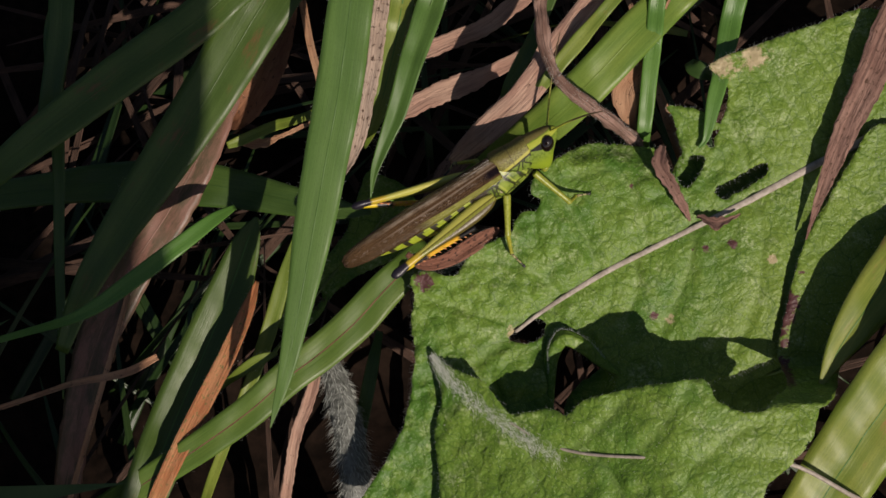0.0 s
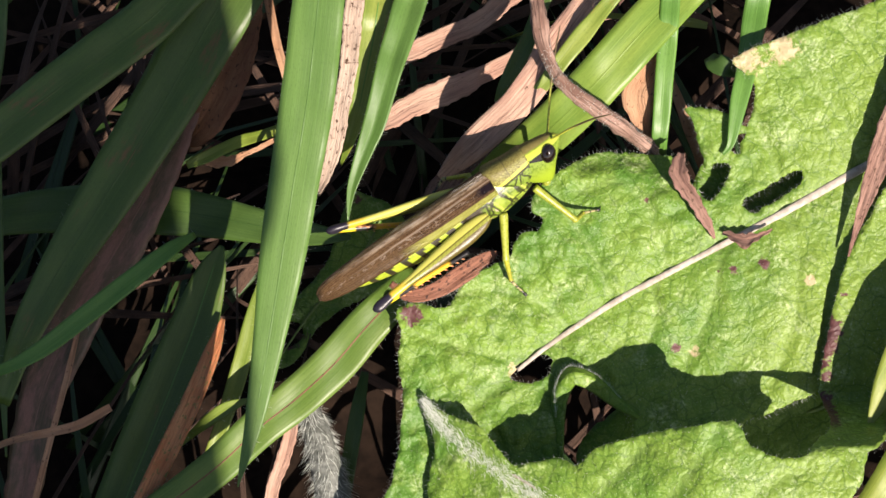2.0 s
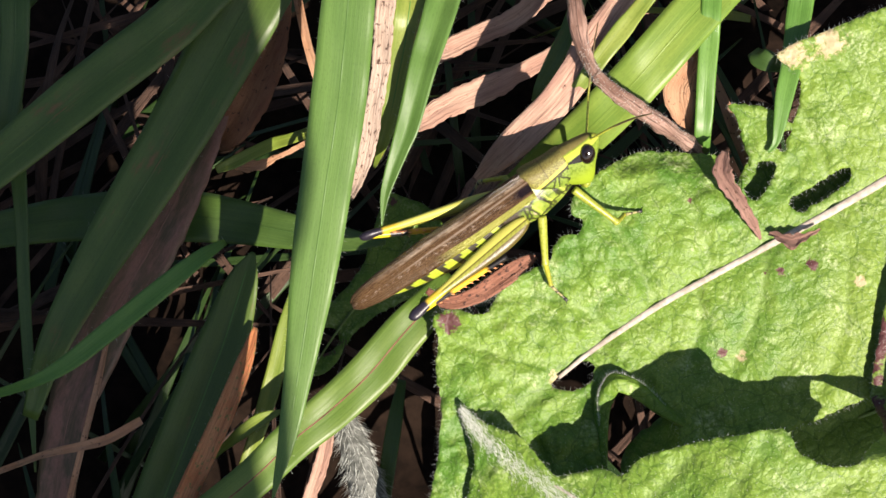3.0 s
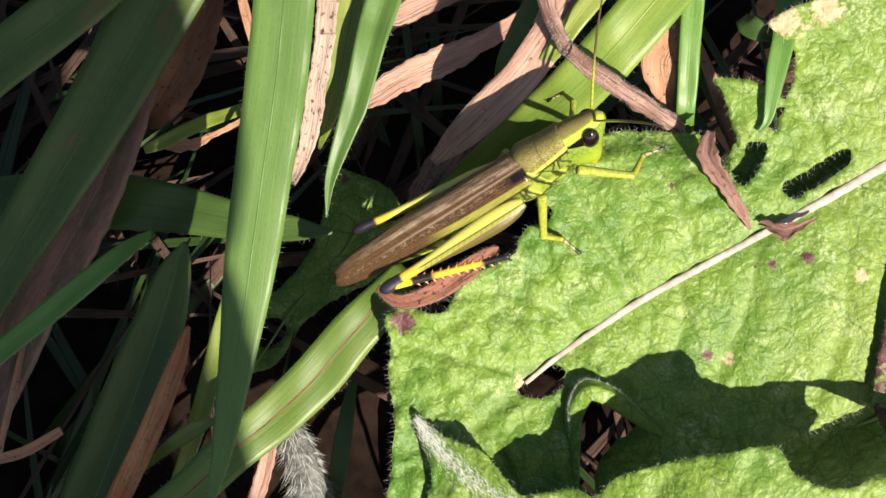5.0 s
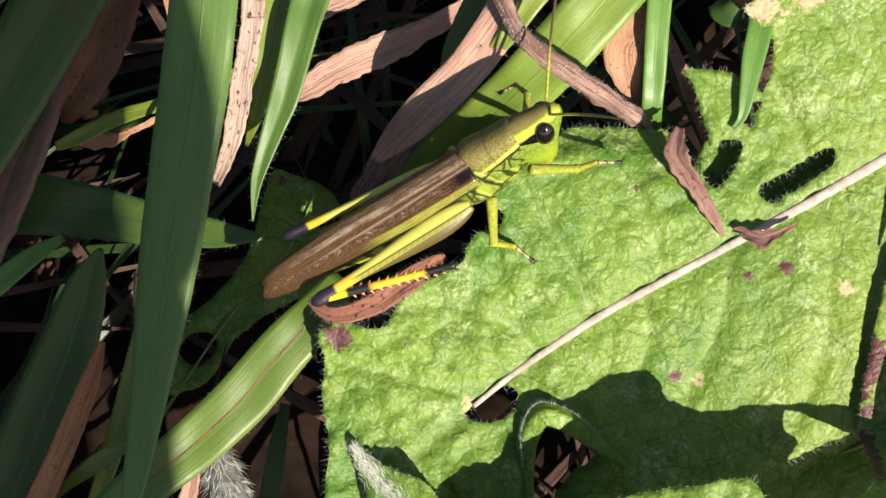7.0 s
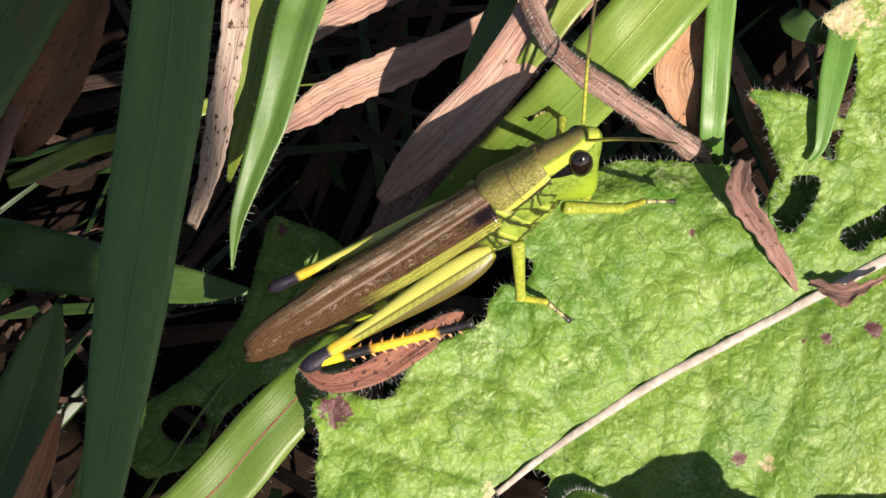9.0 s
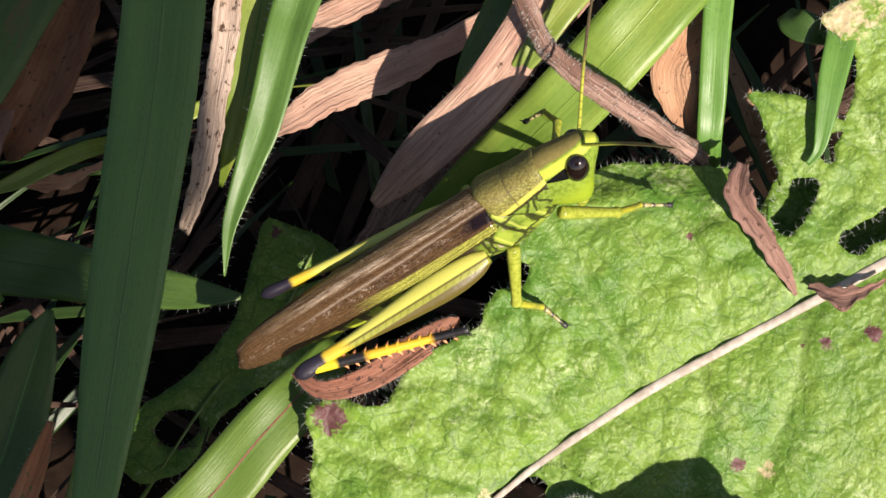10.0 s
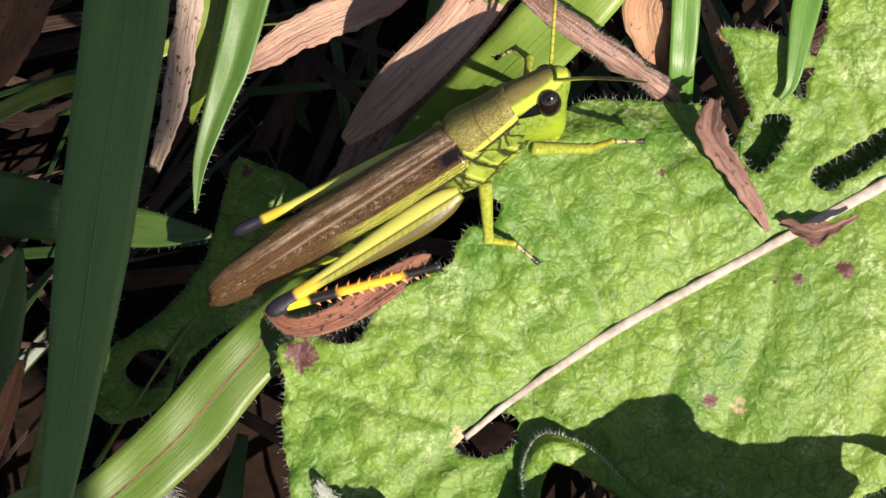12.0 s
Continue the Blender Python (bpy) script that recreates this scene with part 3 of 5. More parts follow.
def shaded_leaf():
    leaf = thing("broad_leaf", (0, 0, 0), "dark green bitten leaf low behind the insect", "leaf")
    outline = [(-12.6, 10.0, -36.0), (-9.9, 9.5, -36.0), (-6.7, 7.8, -36.0), (-4.4, 2.8, -36.0), (-8.5, -1.9, -36.0), (-14.0, -4.7, -36.0), (-17.5, -7.5, -36.0), (-19.6, -10.9, -36.0),
               (-24.1, -12.3, -36.0), (-26.2, -9.3, -36.0), (-24.4, -6.1, -36.0), (-20.4, -3.5, -36.0), (-16.3, 0.3, -36.0), (-14.2, 5.1, -36.0)]
    hole = [(-22.7, -7.6, -36.0), (-21.5, -6.2, -36.0), (-19.2, -6.3, -36.0), (-18.8, -7.8, -36.0), (-20.3, -9.2, -36.0), (-22.3, -9.0, -36.0)]
    rib = [(-22.1, -10.9, -36.1, 0.2), (-17.5, -4.6, -36.1, 0.3), (-11.3, 2.1, -36.1, 0.3), (-8.2, 7.9, -36.1, 0.2)]
    veins = [[(-17.5, -4.6, -36.0)[:2], (-13.5, -3.7, -36.0)[:2], (-10.5, -1.9, -36.0)[:2]], [(-13.4, 0.2, -36.0)[:2], (-8.4, 1.0, -36.0)[:2], (-5.4, 2.9, -36.0)[:2]]]
    decay = [(*(-20.7, -7.8, -36.0)[:2], 2.3), (*(-11.6, 9.3, -36.0)[:2], 0.8)]
    bm, rim, face = sheet([p[:2] for p in outline], [[p[:2] for p in hole]], lambda u, v: -36 + 0.4 * math.sin(u * 0.3 + v * 0.2), 0.8, rib, veins, decay, [], seed=9)
    part("lamina", bm, leaf_green, leaf)
    part("midrib", tube(rib, squash=0.7), stalk_green, leaf, "thin green midrib")
    end = rib[0]
    part("petiole", tube([end, (end[0] - 4, end[1] - 5, -41, 0.6), (end[0] - 6, end[1] - 8, soil(end[1] - 8) - 1, 0.8)]), stalk_green, leaf, "thin leaf stalk")
    hairs("edge_hairs", rim, leaf, 0.5, 0.012, 0.6, seed=12)


shaded_leaf()


def deep_leaf():
    leaf = thing("broad_leaf", (0, 0, 0), "dark leaf in the shade under the others", "leaf")
    outline = [(14.3, -20.8, -7.0), (17.9, -16.9, -7.0), (22.5, -14.4, -7.0), (29.6, -14.5, -7.0), (36.8, -12.7, -7.0), (42.7, -8.9, -7.0), (47.1, -11.6, -7.0),
               (47.6, -19.4, -7.0), (44.9, -27.1, -7.0), (36.5, -30.2, -7.0), (24.8, -30.6, -7.0), (15.8, -27.9, -7.0)]
    rib = [(15.8, -25.3, -7.2, 0.3), (28.2, -21.0, -7.2, 0.4), (41.3, -16.7, -7.2, 0.5), (47.2, -14.2, -7.4, 0.5)]
    bm, rim, face = sheet([p[:2] for p in outline], [], lambda u, v: -7 + 0.5 * math.sin(u * 0.2 + v * 0.3), 0.9, rib, seed=10)
    part("lamina", bm, leaf_green, leaf)
    part("midrib", tube(rib, squash=0.7), stalk_green, leaf, "green midrib")
    end = rib[-1]
    part("petiole", tube([end, (end[0] + 5, end[1] + 1, -16, 0.9), (end[0] + 8, end[1] + 1, soil(end[1] + 1) - 1, 1.1)]), stalk_green, leaf, "thin leaf stalk")


deep_leaf()


def leaf_below():
    leaf = thing("broad_leaf", (0, 0, 0), "small dark leaf seen through the bitten holes", "leaf")
    outline = [(27.6, 4.2), (27.6, 8.4), (28.8, 11.4), (31.8, 12.0), (37.0, 12.1), (40.7, 12.1), (43.8, 9.6), (43.1, 4.8), (38.3, 2.1), (33.6, 1.4), (29.9, 2.4)]
    rib = [(32.3, 2.8, -3.4, 0.3), (36.3, 6.8, -3.4, 0.3), (41.8, 10.2, -3.4, 0.3), (45.3, 12.3, -7.0, 0.4)]
    bm, rim, face = sheet(outline, [], lambda u, v: -3.2 + 0.3 * math.sin(u * 0.4 + v * 0.3), 0.8, rib, seed=15)
    part("lamina", bm, leaf_green, leaf)
    part("midrib", tube(rib, squash=0.7), stalk_green, leaf, "green midrib")
    end = rib[-1]
    part("petiole", tube([end, (end[0] + 5, end[1] + 3, -16, 0.6), (end[0] + 7, end[1] + 4, soil(end[1] + 4) - 1, 0.8)]), stalk_green, leaf, "thin leaf stalk")


leaf_below()


def low_height(u, v):
    """The lower leaf stands out over the upper one; its far lobe drops on to it past a narrow neck."""
    z = min(15.5, max(1.4, 3.0 + 0.47 * u)) + 0.3 * math.sin(u * 0.2) + 0.3 * math.sin(v * 0.3 + u * 0.1)
    t = min(1.0, max(0.0, (v + 20.0) / 5.5))
    drop = t * t * (3 - 2 * t) if u > 34 else 0.0
    return z * (1 - drop) + (main_height(u, v) + 1.3) * drop


def near_leaf():
    outline = [(-3.2, -13.6, 2.0), (-0.6, -15.6, 3.0), (3.3, -17.1, 4.5), (5.5, -19.8, 5.5), (6.9, -21.2, 6.3), (9.1, -20.8, 7.3), (11.7, -20.4, 8.5), (13.7, -21.1, 9.6),
               (15.7, -19.3, 10.6), (20.1, -17.9, 12.5), (25.0, -16.9, 14.5), (30.1, -16.4, 15.0), (31.5, -18.7, 15.0), (34.3, -20.2, 15.0), (37.1, -20.2, 15.0),
               (38.8, -18.7, 15.0), (40.8, -17.6, 12.0), (41.2, -16.2, 6.0), (40.8, -14.2, 3.0), (41.1, -11.1, 2.0), (42.0, -7.0, 2.0), (43.2, -2.3, 2.0),
               (44.8, 1.9, 2.0), (46.7, 5.1, 2.0), (49.6, 10.1, 2.0), (53.1, 15.1, 2.0), (58.1, 13.7, 2.0), (59.2, 2.4, 2.0), (54.0, -6.3, 2.0),
               (50.2, -12.5, 2.0), (47.1, -17.4, 3.0), (44.5, -19.6, 6.0), (41.8, -19.7, 14.0), (41.8, -21.9, 15.0), (42.8, -23.2, 15.0),
               (40.7, -26.4, 15.0), (37.9, -28.9, 15.0), (33.8, -34.0, 15.0), (13.9, -36.5, 10.0), (-0.3, -36.1, 3.0), (-2.1, -28.9, 2.2), (-2.6, -23.7, 2.0), (-1.8, -19.0, 2.2)]
    outline = [p[:2] for p in outline]
    purple = [(*(42.2, -7.0, 2.0)[:2], 1.6), (*(42.0, -8.5, 2.0)[:2], 1.2), (*(41.4, -11.1, 2.0)[:2], 0.9), (*(41.2, -15.9, 5.0)[:2], 1.2), (*(41.8, -9.8, 2.0)[:2], 1.2), (*(41.5, -12.4, 2.0)[:2], 0.9), (*(41.2, -15.1, 3.0)[:2], 1.3), (*(41.4, -16.7, 8.0)[:2], 1.1),
              (*(43.6, -3.6, 2.0)[:2], 0.5)]
    rib = [(-2.8, -14.4, 2.2, 0.2), (1.1, -18.0, 3.6, 0.3), (7.5, -22.7, 6.6, 0.3), (13.9, -25.5, 9.8, 0.4), (23.2, -26.0, 13.6, 0.4), (38.8, -26.1, 15.2, 0.5), (49.2, -31.0, 13.5, 0.6)]
    rib = [(u, v, low_height(u, v) - 0.3, d) for u, v, w, d in rib[:-1]] + rib[-1:]
    veins = [[a[:2], b[:2], c[:2]] for a, b, c in (
        ((13.9, -25.6, 9.8), (17.6, -22.3, 11.5), (20.7, -19.0, 12.7)), ((21.2, -26.4, 15.0), (25.0, -22.0, 15.0), (28.1, -17.6, 15.0)),
        ((29.4, -26.5, 15.0), (33.1, -23.3, 15.0), (37.6, -21.4, 15.0)), ((7.5, -22.7, 6.6), (9.4, -26.5, 7.5), (10.1, -29.7, 7.8)),
        ((16.8, -25.8, 15.0), (19.3, -28.9, 15.0), (21.2, -32.7, 15.0)), ((26.2, -26.4, 15.0), (28.1, -29.6, 15.0), (29.4, -32.7, 15.0)))]
    leaf = thing("broad_leaf", (0, 0, 0), "downy green leaf overlapping the larger leaf, casting shade", "leaf")
    bm, rim, face = sheet(outline, [], low_height, 0.62, rib, veins, purple, [], seed=7)
    part("lamina", bm, leaf_green, leaf)
    part("midrib", tube(rib, squash=0.7), rib_pale, leaf, "pale midrib")
    hairs("edge_hairs", [s for s in rim for _ in range(2)], leaf, 0.5, 0.008, 0.6, seed=5)
    hairs("face_hairs", face, leaf, 0.4, 0.011, 0.6, seed=6)
    rng = random.Random(17)
    band = spline([(-3.0, -14.1, 2.0, 0.8), (-0.9, -17.0, 3.0, 1.6), (3.0, -20.5, 4.5, 2.0), (7.5, -23.6, 6.6, 2.1), (12.6, -27.0, 9.0, 1.9)], 60)
    down = []
    for _ in range(2200):
        r = band[rng.randrange(61)]
        u, v = r[0] + rng.gauss(0, 0.33) * r[3], r[1] + rng.gauss(0, 0.33) * r[3]
        down.append(((u, v, low_height(u, v) + 0.1), (0.4, -0.5, 0.5)))
    hairs("down", down, leaf, 0.75, 0.022, 0.5, seed=16, label="silvery down along the fold")
    end = rib[-1]
    part("petiole", tube([end, (end[0] + 8, end[1] - 6, 6, 1.0), (end[0] + 14, end[1] - 9, -15, 1.3),
                          (end[0] + 15, end[1] - 9, soil(end[1] - 9) - 1, 1.5)]), rib_pale, leaf, "pale green leaf stalk")


near_leaf()


# ---- grass and litter round the leaves ----
def grasses():
    b = grass
    b("grass", rooted([(-12.3, 36.2, 8.0, 5.5), (-13.1, 30.1, 9.0, 5.6), (-14.0, 22.9, 9.0, 5.8), (-14.9, 16.9, 9.0, 5.8), (-16.0, 11.0, 9.0, 5.5), (-17.6, 2.0, 9.0, 5.0), (-19.2, -6.9, 9.0, 3.5), (-21.0, -15.9, 9.0, 2.0), (-22.2, -20.3, 9.0, 0.9), (-22.9, -22.9, 9.0, 0.1)]), grass_fresh,
      "long fresh green grass blade hanging tip down", cilia=1.6, fold=0.07, seed=1)
    b("grass", rooted([(-3.3, 30.0, 3.0, 3.6), (-4.3, 26.8, 4.0, 3.4), (-5.3, 23.9, 4.5, 3.2), (-6.0, 21.6, 5.0, 2.9), (-7.5, 16.4, 5.0, 2.5), (-8.5, 13.8, 5.0, 2.0), (-9.5, 11.2, 5.0, 1.5), (-10.3, 8.7, 5.0, 0.9), (-10.7, 5.6, 5.0, 0.1)]),
      grass_fresh, "narrow green grass blade with a drooping tip", cilia=1.2, fold=0.5, seed=2)
    b("grass", rooted([(-6.9, 30.2, 2.5, 3.6), (-7.5, 26.5, 2.5, 3.6), (-7.9, 24.4, 2.5, 3.5), (-8.6, 21.5, 2.5, 3.3), (-9.2, 18.9, 2.5, 2.8), (-9.9, 16.6, 2.0, 2.0), (-10.7, 14.2, 1.0, 1.1), (-11.7, 12.2, -2.0, 0.3)]), grass_lime,
      "yellow-green grass blade with an orange spot", cilia=1.0, seed=3)
    b("dry_grass", rooted([(-9.5, 30.2, 3.0, 2.1), (-9.9, 27.1, 3.0, 2.1), (-10.2, 23.9, 3.0, 2.0), (-10.7, 20.8, 3.0, 1.9), (-11.4, 17.6, 3.0, 1.9), (-11.9, 14.8, 3.0, 1.9), (-12.6, 12.3, 2.5, 1.5), (-13.5, 10.4, 1.0, 1.2), (-14.5, 9.0, -2.0, 0.9)]),
      straw_pale, "bleached dry grass strip beside the green blades", "dry grass", fold=0.3, ragged=0.05, seed=4)
    b("grass", rooted([(-23.0, 33.5, -2.0, 8.0), (-26.7, 27.5, -2.0, 7.9), (-32.3, 18.1, -2.0, 7.0), (-38.4, 8.8, -2.0, 6.1), (-43.7, 0.7, -2.0, 4.7), (-47.9, -6.6, -3.0, 3.4), (-50.9, -14.1, -5.0, 1.8)]),
      grass_rusty, "broad dark green grass blade with rust spots", cilia=0.8, seed=5)
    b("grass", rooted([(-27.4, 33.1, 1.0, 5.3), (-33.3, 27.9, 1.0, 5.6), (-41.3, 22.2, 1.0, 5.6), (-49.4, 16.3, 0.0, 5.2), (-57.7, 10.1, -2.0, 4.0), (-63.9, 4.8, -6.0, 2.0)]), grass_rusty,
      "shaded green grass blade with reddish flecks", seed=6)
    b("grass", rooted([(-29.3, 20.6, -9.0, 3.4), (-33.0, 12.3, -8.0, 5.0), (-37.4, 4.2, -8.0, 5.9), (-42.7, -4.0, -9.0, 5.9), (-47.3, -13.7, -10.0, 5.2), (-50.0, -24.8, -12.0, 4.3), (-52.1, -34.2, -16.0, 3.5)],
                            18, (1,)), grass_decayed, "decaying brown and green grass blade", "grass", fold=0.1, ragged=0.04, seed=7)
    b("grass", rooted([(-28.4, 4.6, -3.0, 0.7), (-30.9, 2.9, 0.0, 1.7), (-35.2, -0.5, 2.0, 2.2), (-40.5, -4.5, 2.0, 2.2), (-45.3, -7.9, 1.0, 1.9), (-49.4, -9.9, 0.0, 1.3), (-56.8, -12.0, -4.0, 0.9)], 26, (1,)),
      grass_green, "thin curved green grass blade", cilia=0.8, seed=8)
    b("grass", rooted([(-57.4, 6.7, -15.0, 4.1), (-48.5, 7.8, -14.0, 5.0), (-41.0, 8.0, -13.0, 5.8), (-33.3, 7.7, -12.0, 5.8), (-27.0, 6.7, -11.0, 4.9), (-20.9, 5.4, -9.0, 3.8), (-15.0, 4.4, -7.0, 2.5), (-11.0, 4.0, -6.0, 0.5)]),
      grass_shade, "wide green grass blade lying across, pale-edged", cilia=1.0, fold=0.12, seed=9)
    b("grass", rooted([(-26.0, 3.4, -9.0, 0.5), (-27.3, 0.1, -9.0, 3.6), (-29.7, -6.8, -9.0, 5.7), (-33.1, -15.0, -9.0, 6.6), (-36.9, -23.9, -9.0, 6.7), (-39.7, -31.2, -7.0, 6.1), (-42.8, -38.4, -10.0, 5.5)], 18, (1,)),
      grass_rusty, "green grass blade with a pale fold", cilia=0.8, fold=0.3, seed=10, vein=grass_green)
    b("dry_grass", rooted([(-25.8, -5.0, -7.0, 0.5), (-27.0, -8.7, -6.0, 1.8), (-29.6, -14.8, -5.0, 2.3), (-33.0, -21.5, -5.0, 2.4), (-36.7, -29.0, -5.0, 2.3), (-39.8, -35.4, -8.0, 2.0)], 18, (1,)),
      straw_orange, "orange and pink dry grass strip", "dry grass", cilia=0.6, fold=0.3, seed=11)
    b("grass", rooted([(-21.0, 0.8, -10.0, 0.7), (-22.5, -4.7, -9.0, 1.8), (-24.2, -10.9, -9.0, 2.1), (-26.4, -17.1, -10.0, 1.8), (-29.3, -24.1, -12.0, 1.4)], 18, (1,)), grass_lime,
      "narrow yellowing grass blade", seed=12)
    b("grass", rooted([(-3.7, 0.0, -6.0, 2.7), (-6.6, -3.4, -3.0, 4.1), (-9.3, -6.2, -2.5, 4.7), (-13.0, -10.3, -2.5, 4.9), (-17.2, -14.0, -2.5, 4.7), (-21.7, -17.4, -2.5, 4.5), (-26.3, -21.5, -3.0, 4.3), (-31.9, -25.6, -4.0, 4.1), (-37.7, -29.5, -6.0, 3.8)], 20, (1,)), grass_streaked, "yellow-green grass blade with a reddish streak", cilia=1.4, fold=0.14, seed=13, vein=bract_red)
    b("dry_grass", rooted([(-18.1, -16.4, -9.0, 1.5), (-19.1, -20.5, -9.0, 1.6), (-20.8, -25.2, -9.0, 1.5), (-22.0, -31.7, -12.0, 1.4)], 14, (1,)), straw_pink,
      "short pink dry grass strip", "dry grass", fold=0.4, ragged=0.06, seed=14)
    b("dry_grass", rooted([(-38.4, -14.7, -4.0, 0.9), (-41.8, -16.5, -3.0, 1.1), (-45.0, -17.3, -3.0, 1.0), (-49.1, -18.1, -4.0, 0.8), (-53.8, -19.7, -8.0, 0.7)], 22, (1,)), straw_tan,
      "thin curved dry straw", "dry grass", fold=0.4, seed=34)
    b("dry_grass", rooted([(-42.5, -5.0, -9.0, 0.5), (-43.8, -10.8, -8.0, 0.7), (-45.8, -17.9, -8.0, 0.7), (-47.8, -24.5, -9.0, 0.7), (-50.1, -31.3, -12.0, 0.7)], 18, (1,)), straw_tan,
      "thin upright dry straw", "dry grass", fold=0.4, seed=35)
    b("grass", rooted([(-23.0, -14.2, -5.0, 0.4), (-25.3, -15.1, -5.0, 1.5), (-27.7, -16.6, -6.0, 1.4), (-30.2, -18.5, -8.0, 0.8)], 14, (1,)), grass_lime, "small downy pale green leaf", cilia=3.0, seed=36)
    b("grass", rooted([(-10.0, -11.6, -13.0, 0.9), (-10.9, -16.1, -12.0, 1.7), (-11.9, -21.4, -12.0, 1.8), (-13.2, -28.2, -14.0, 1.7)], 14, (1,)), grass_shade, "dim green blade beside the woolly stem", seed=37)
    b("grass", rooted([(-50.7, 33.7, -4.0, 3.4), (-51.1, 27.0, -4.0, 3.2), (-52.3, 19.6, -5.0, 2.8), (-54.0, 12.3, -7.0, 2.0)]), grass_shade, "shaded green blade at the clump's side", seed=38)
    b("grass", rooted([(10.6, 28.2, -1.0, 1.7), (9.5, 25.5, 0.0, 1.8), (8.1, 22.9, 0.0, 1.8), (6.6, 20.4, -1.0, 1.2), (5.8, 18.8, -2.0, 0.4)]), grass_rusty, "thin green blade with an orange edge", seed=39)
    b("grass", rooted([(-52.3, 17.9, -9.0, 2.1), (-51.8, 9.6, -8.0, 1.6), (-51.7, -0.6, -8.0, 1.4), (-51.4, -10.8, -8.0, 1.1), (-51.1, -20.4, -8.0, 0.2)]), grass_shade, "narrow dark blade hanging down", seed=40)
    # top of the picture
    b("dead_leaf", rooted([(-20.9, 33.5, -9.0, 1.3), (-22.4, 28.7, -9.0, 2.9), (-24.1, 24.8, -9.0, 4.7), (-26.2, 20.3, -9.0, 5.0), (-28.3, 17.1, -10.0, 3.8), (-29.9, 15.6, -12.0, 1.4)], 20), leaf_rust,
      "orange-brown folded dry leaf in the gap", "dry leaf", fold=0.5, ragged=0.03, seed=15)
    b("grass", rooted([(-30.0, 12.8, -10.0, 0.9), (-28.1, 13.5, -10.0, 1.4), (-25.8, 14.6, -10.5, 1.4), (-23.6, 15.6, -12.0, 1.4), (-20.7, 16.7, -16.0, 1.2)], 20, (1,)), grass_lime,
      "broken yellow-green grass stub", "grass", seed=16)
    b("leaf_scrap", rooted([(-28.5, 13.9, -12.0, 1.0), (-26.9, 13.2, -12.0, 1.5), (-25.1, 13.3, -12.0, 1.2), (-23.1, 14.2, -13.0, 0.6)], 14, (1,)), straw_tan, "small bleached leaf scrap in the gap", "leaf", ragged=0.12, seed=42)
    b("dry_grass", rooted([(-20.3, 32.3, -10.0, 1.0), (-19.1, 26.1, -9.0, 1.0), (-17.9, 21.3, -9.0, 1.0), (-17.6, 16.5, -10.0, 0.8), (-17.7, 12.6, -14.0, 0.6)]), straw_tan,
      "thin dry grass stalk", "dry grass", fold=0.5, seed=17)
    b("dry_grass", rooted([(8.0, 31.9, -12.0, 2.3), (3.9, 28.7, -12.0, 2.3), (-1.0, 26.7, -12.0, 2.3), (-6.5, 24.3, -13.0, 2.1), (-10.0, 22.4, -15.0, 1.4)]), straw_pink,
      "pink dry grass blade low in the gap", "dry grass", fold=0.3, ragged=0.05, seed=18)
    b("dry_grass", rooted([(5.2, 22.8, -9.0, 1.9), (1.8, 21.1, -7.5, 2.8), (-1.4, 19.8, -6.0, 2.9), (-4.1, 18.5, -4.5, 2.6), (-6.3, 17.2, -4.5, 2.1), (-8.3, 16.4, -6.0, 1.2)]), straw_pink,
      "pinkish dry grass blade lying flat", "dry grass", fold=0.2, ragged=0.05, seed=19)
    b("dry_grass", rooted([(16.3, 29.2, 1.0, 3.6), (13.9, 26.0, 3.0, 3.8), (11.1, 22.1, 3.4, 3.7), (8.0, 18.2, 2.6, 3.5), (4.3, 14.8, 1.2, 3.5), (1.7, 12.6, -1.5, 2.7), (-0.7, 10.6, -5.0, 0.9)]),
      straw_pink, "broad pink-tan dry grass blade with fringed edge", "dry grass", cilia=1.2, fold=0.12, seed=20)
    b("grass", rooted([(18.0, 28.7, 3.0, 1.7), (15.4, 25.6, 4.0, 2.1), (13.4, 23.2, 4.2, 1.9), (11.5, 20.8, 3.6, 1.7), (10.3, 19.5, 3.0, 1.2), (9.5, 18.8, 2.5, 0.4)]), grass_lime,
      "yellowed grass edge along a dry blade", seed=21)
    b("grass", rooted([(26.9, 31.0, -3.0, 5.3), (22.5, 26.5, -1.0, 5.5), (18.6, 22.3, -0.5, 5.5), (14.9, 18.5, -2.0, 5.5), (11.1, 15.1, -5.0, 5.3), (7.1, 12.0, -11.0, 5.0), (2.4, 8.3, -19.0, 4.1), (-2.1, 5.2, -27.0, 2.9)]),
      grass_bright, "broad bright green grass blade", cilia=1.0, fold=0.14, seed=22)
    # Brown strip added where the broad pink blade's shaded side would lie.
    b("dry_grass", rooted([(13.4, 25.6, -25.0, 2.2), (10.5, 22.7, -24.0, 3.2), (6.7, 18.4, -24.0, 3.4), (2.0, 13.0, -25.0, 3.7), (-2.1, 7.7, -27.0, 3.6), (-5.1, 1.5, -31.0, 2.2)]),
      dead_leaf, "dull brown strip added for the pink blade's shaded side", "dry grass", fold=0.2, ragged=0.05, seed=43)
    b("dead_leaf", rooted([(24.4, 25.0, -4.0, 0.4), (23.5, 23.0, -4.0, 1.5), (22.5, 21.0, -4.0, 2.8), (21.8, 19.4, -4.0, 3.6), (22.0, 17.5, -4.5, 2.8), (22.5, 15.8, -5.0, 1.6), (23.1, 14.1, -6.0, 0.5)]), straw_tan,
      "tan dead leaf standing behind the twig", "dry leaf", ragged=0.03, wave=0.06, fold=0.45, seed=23)
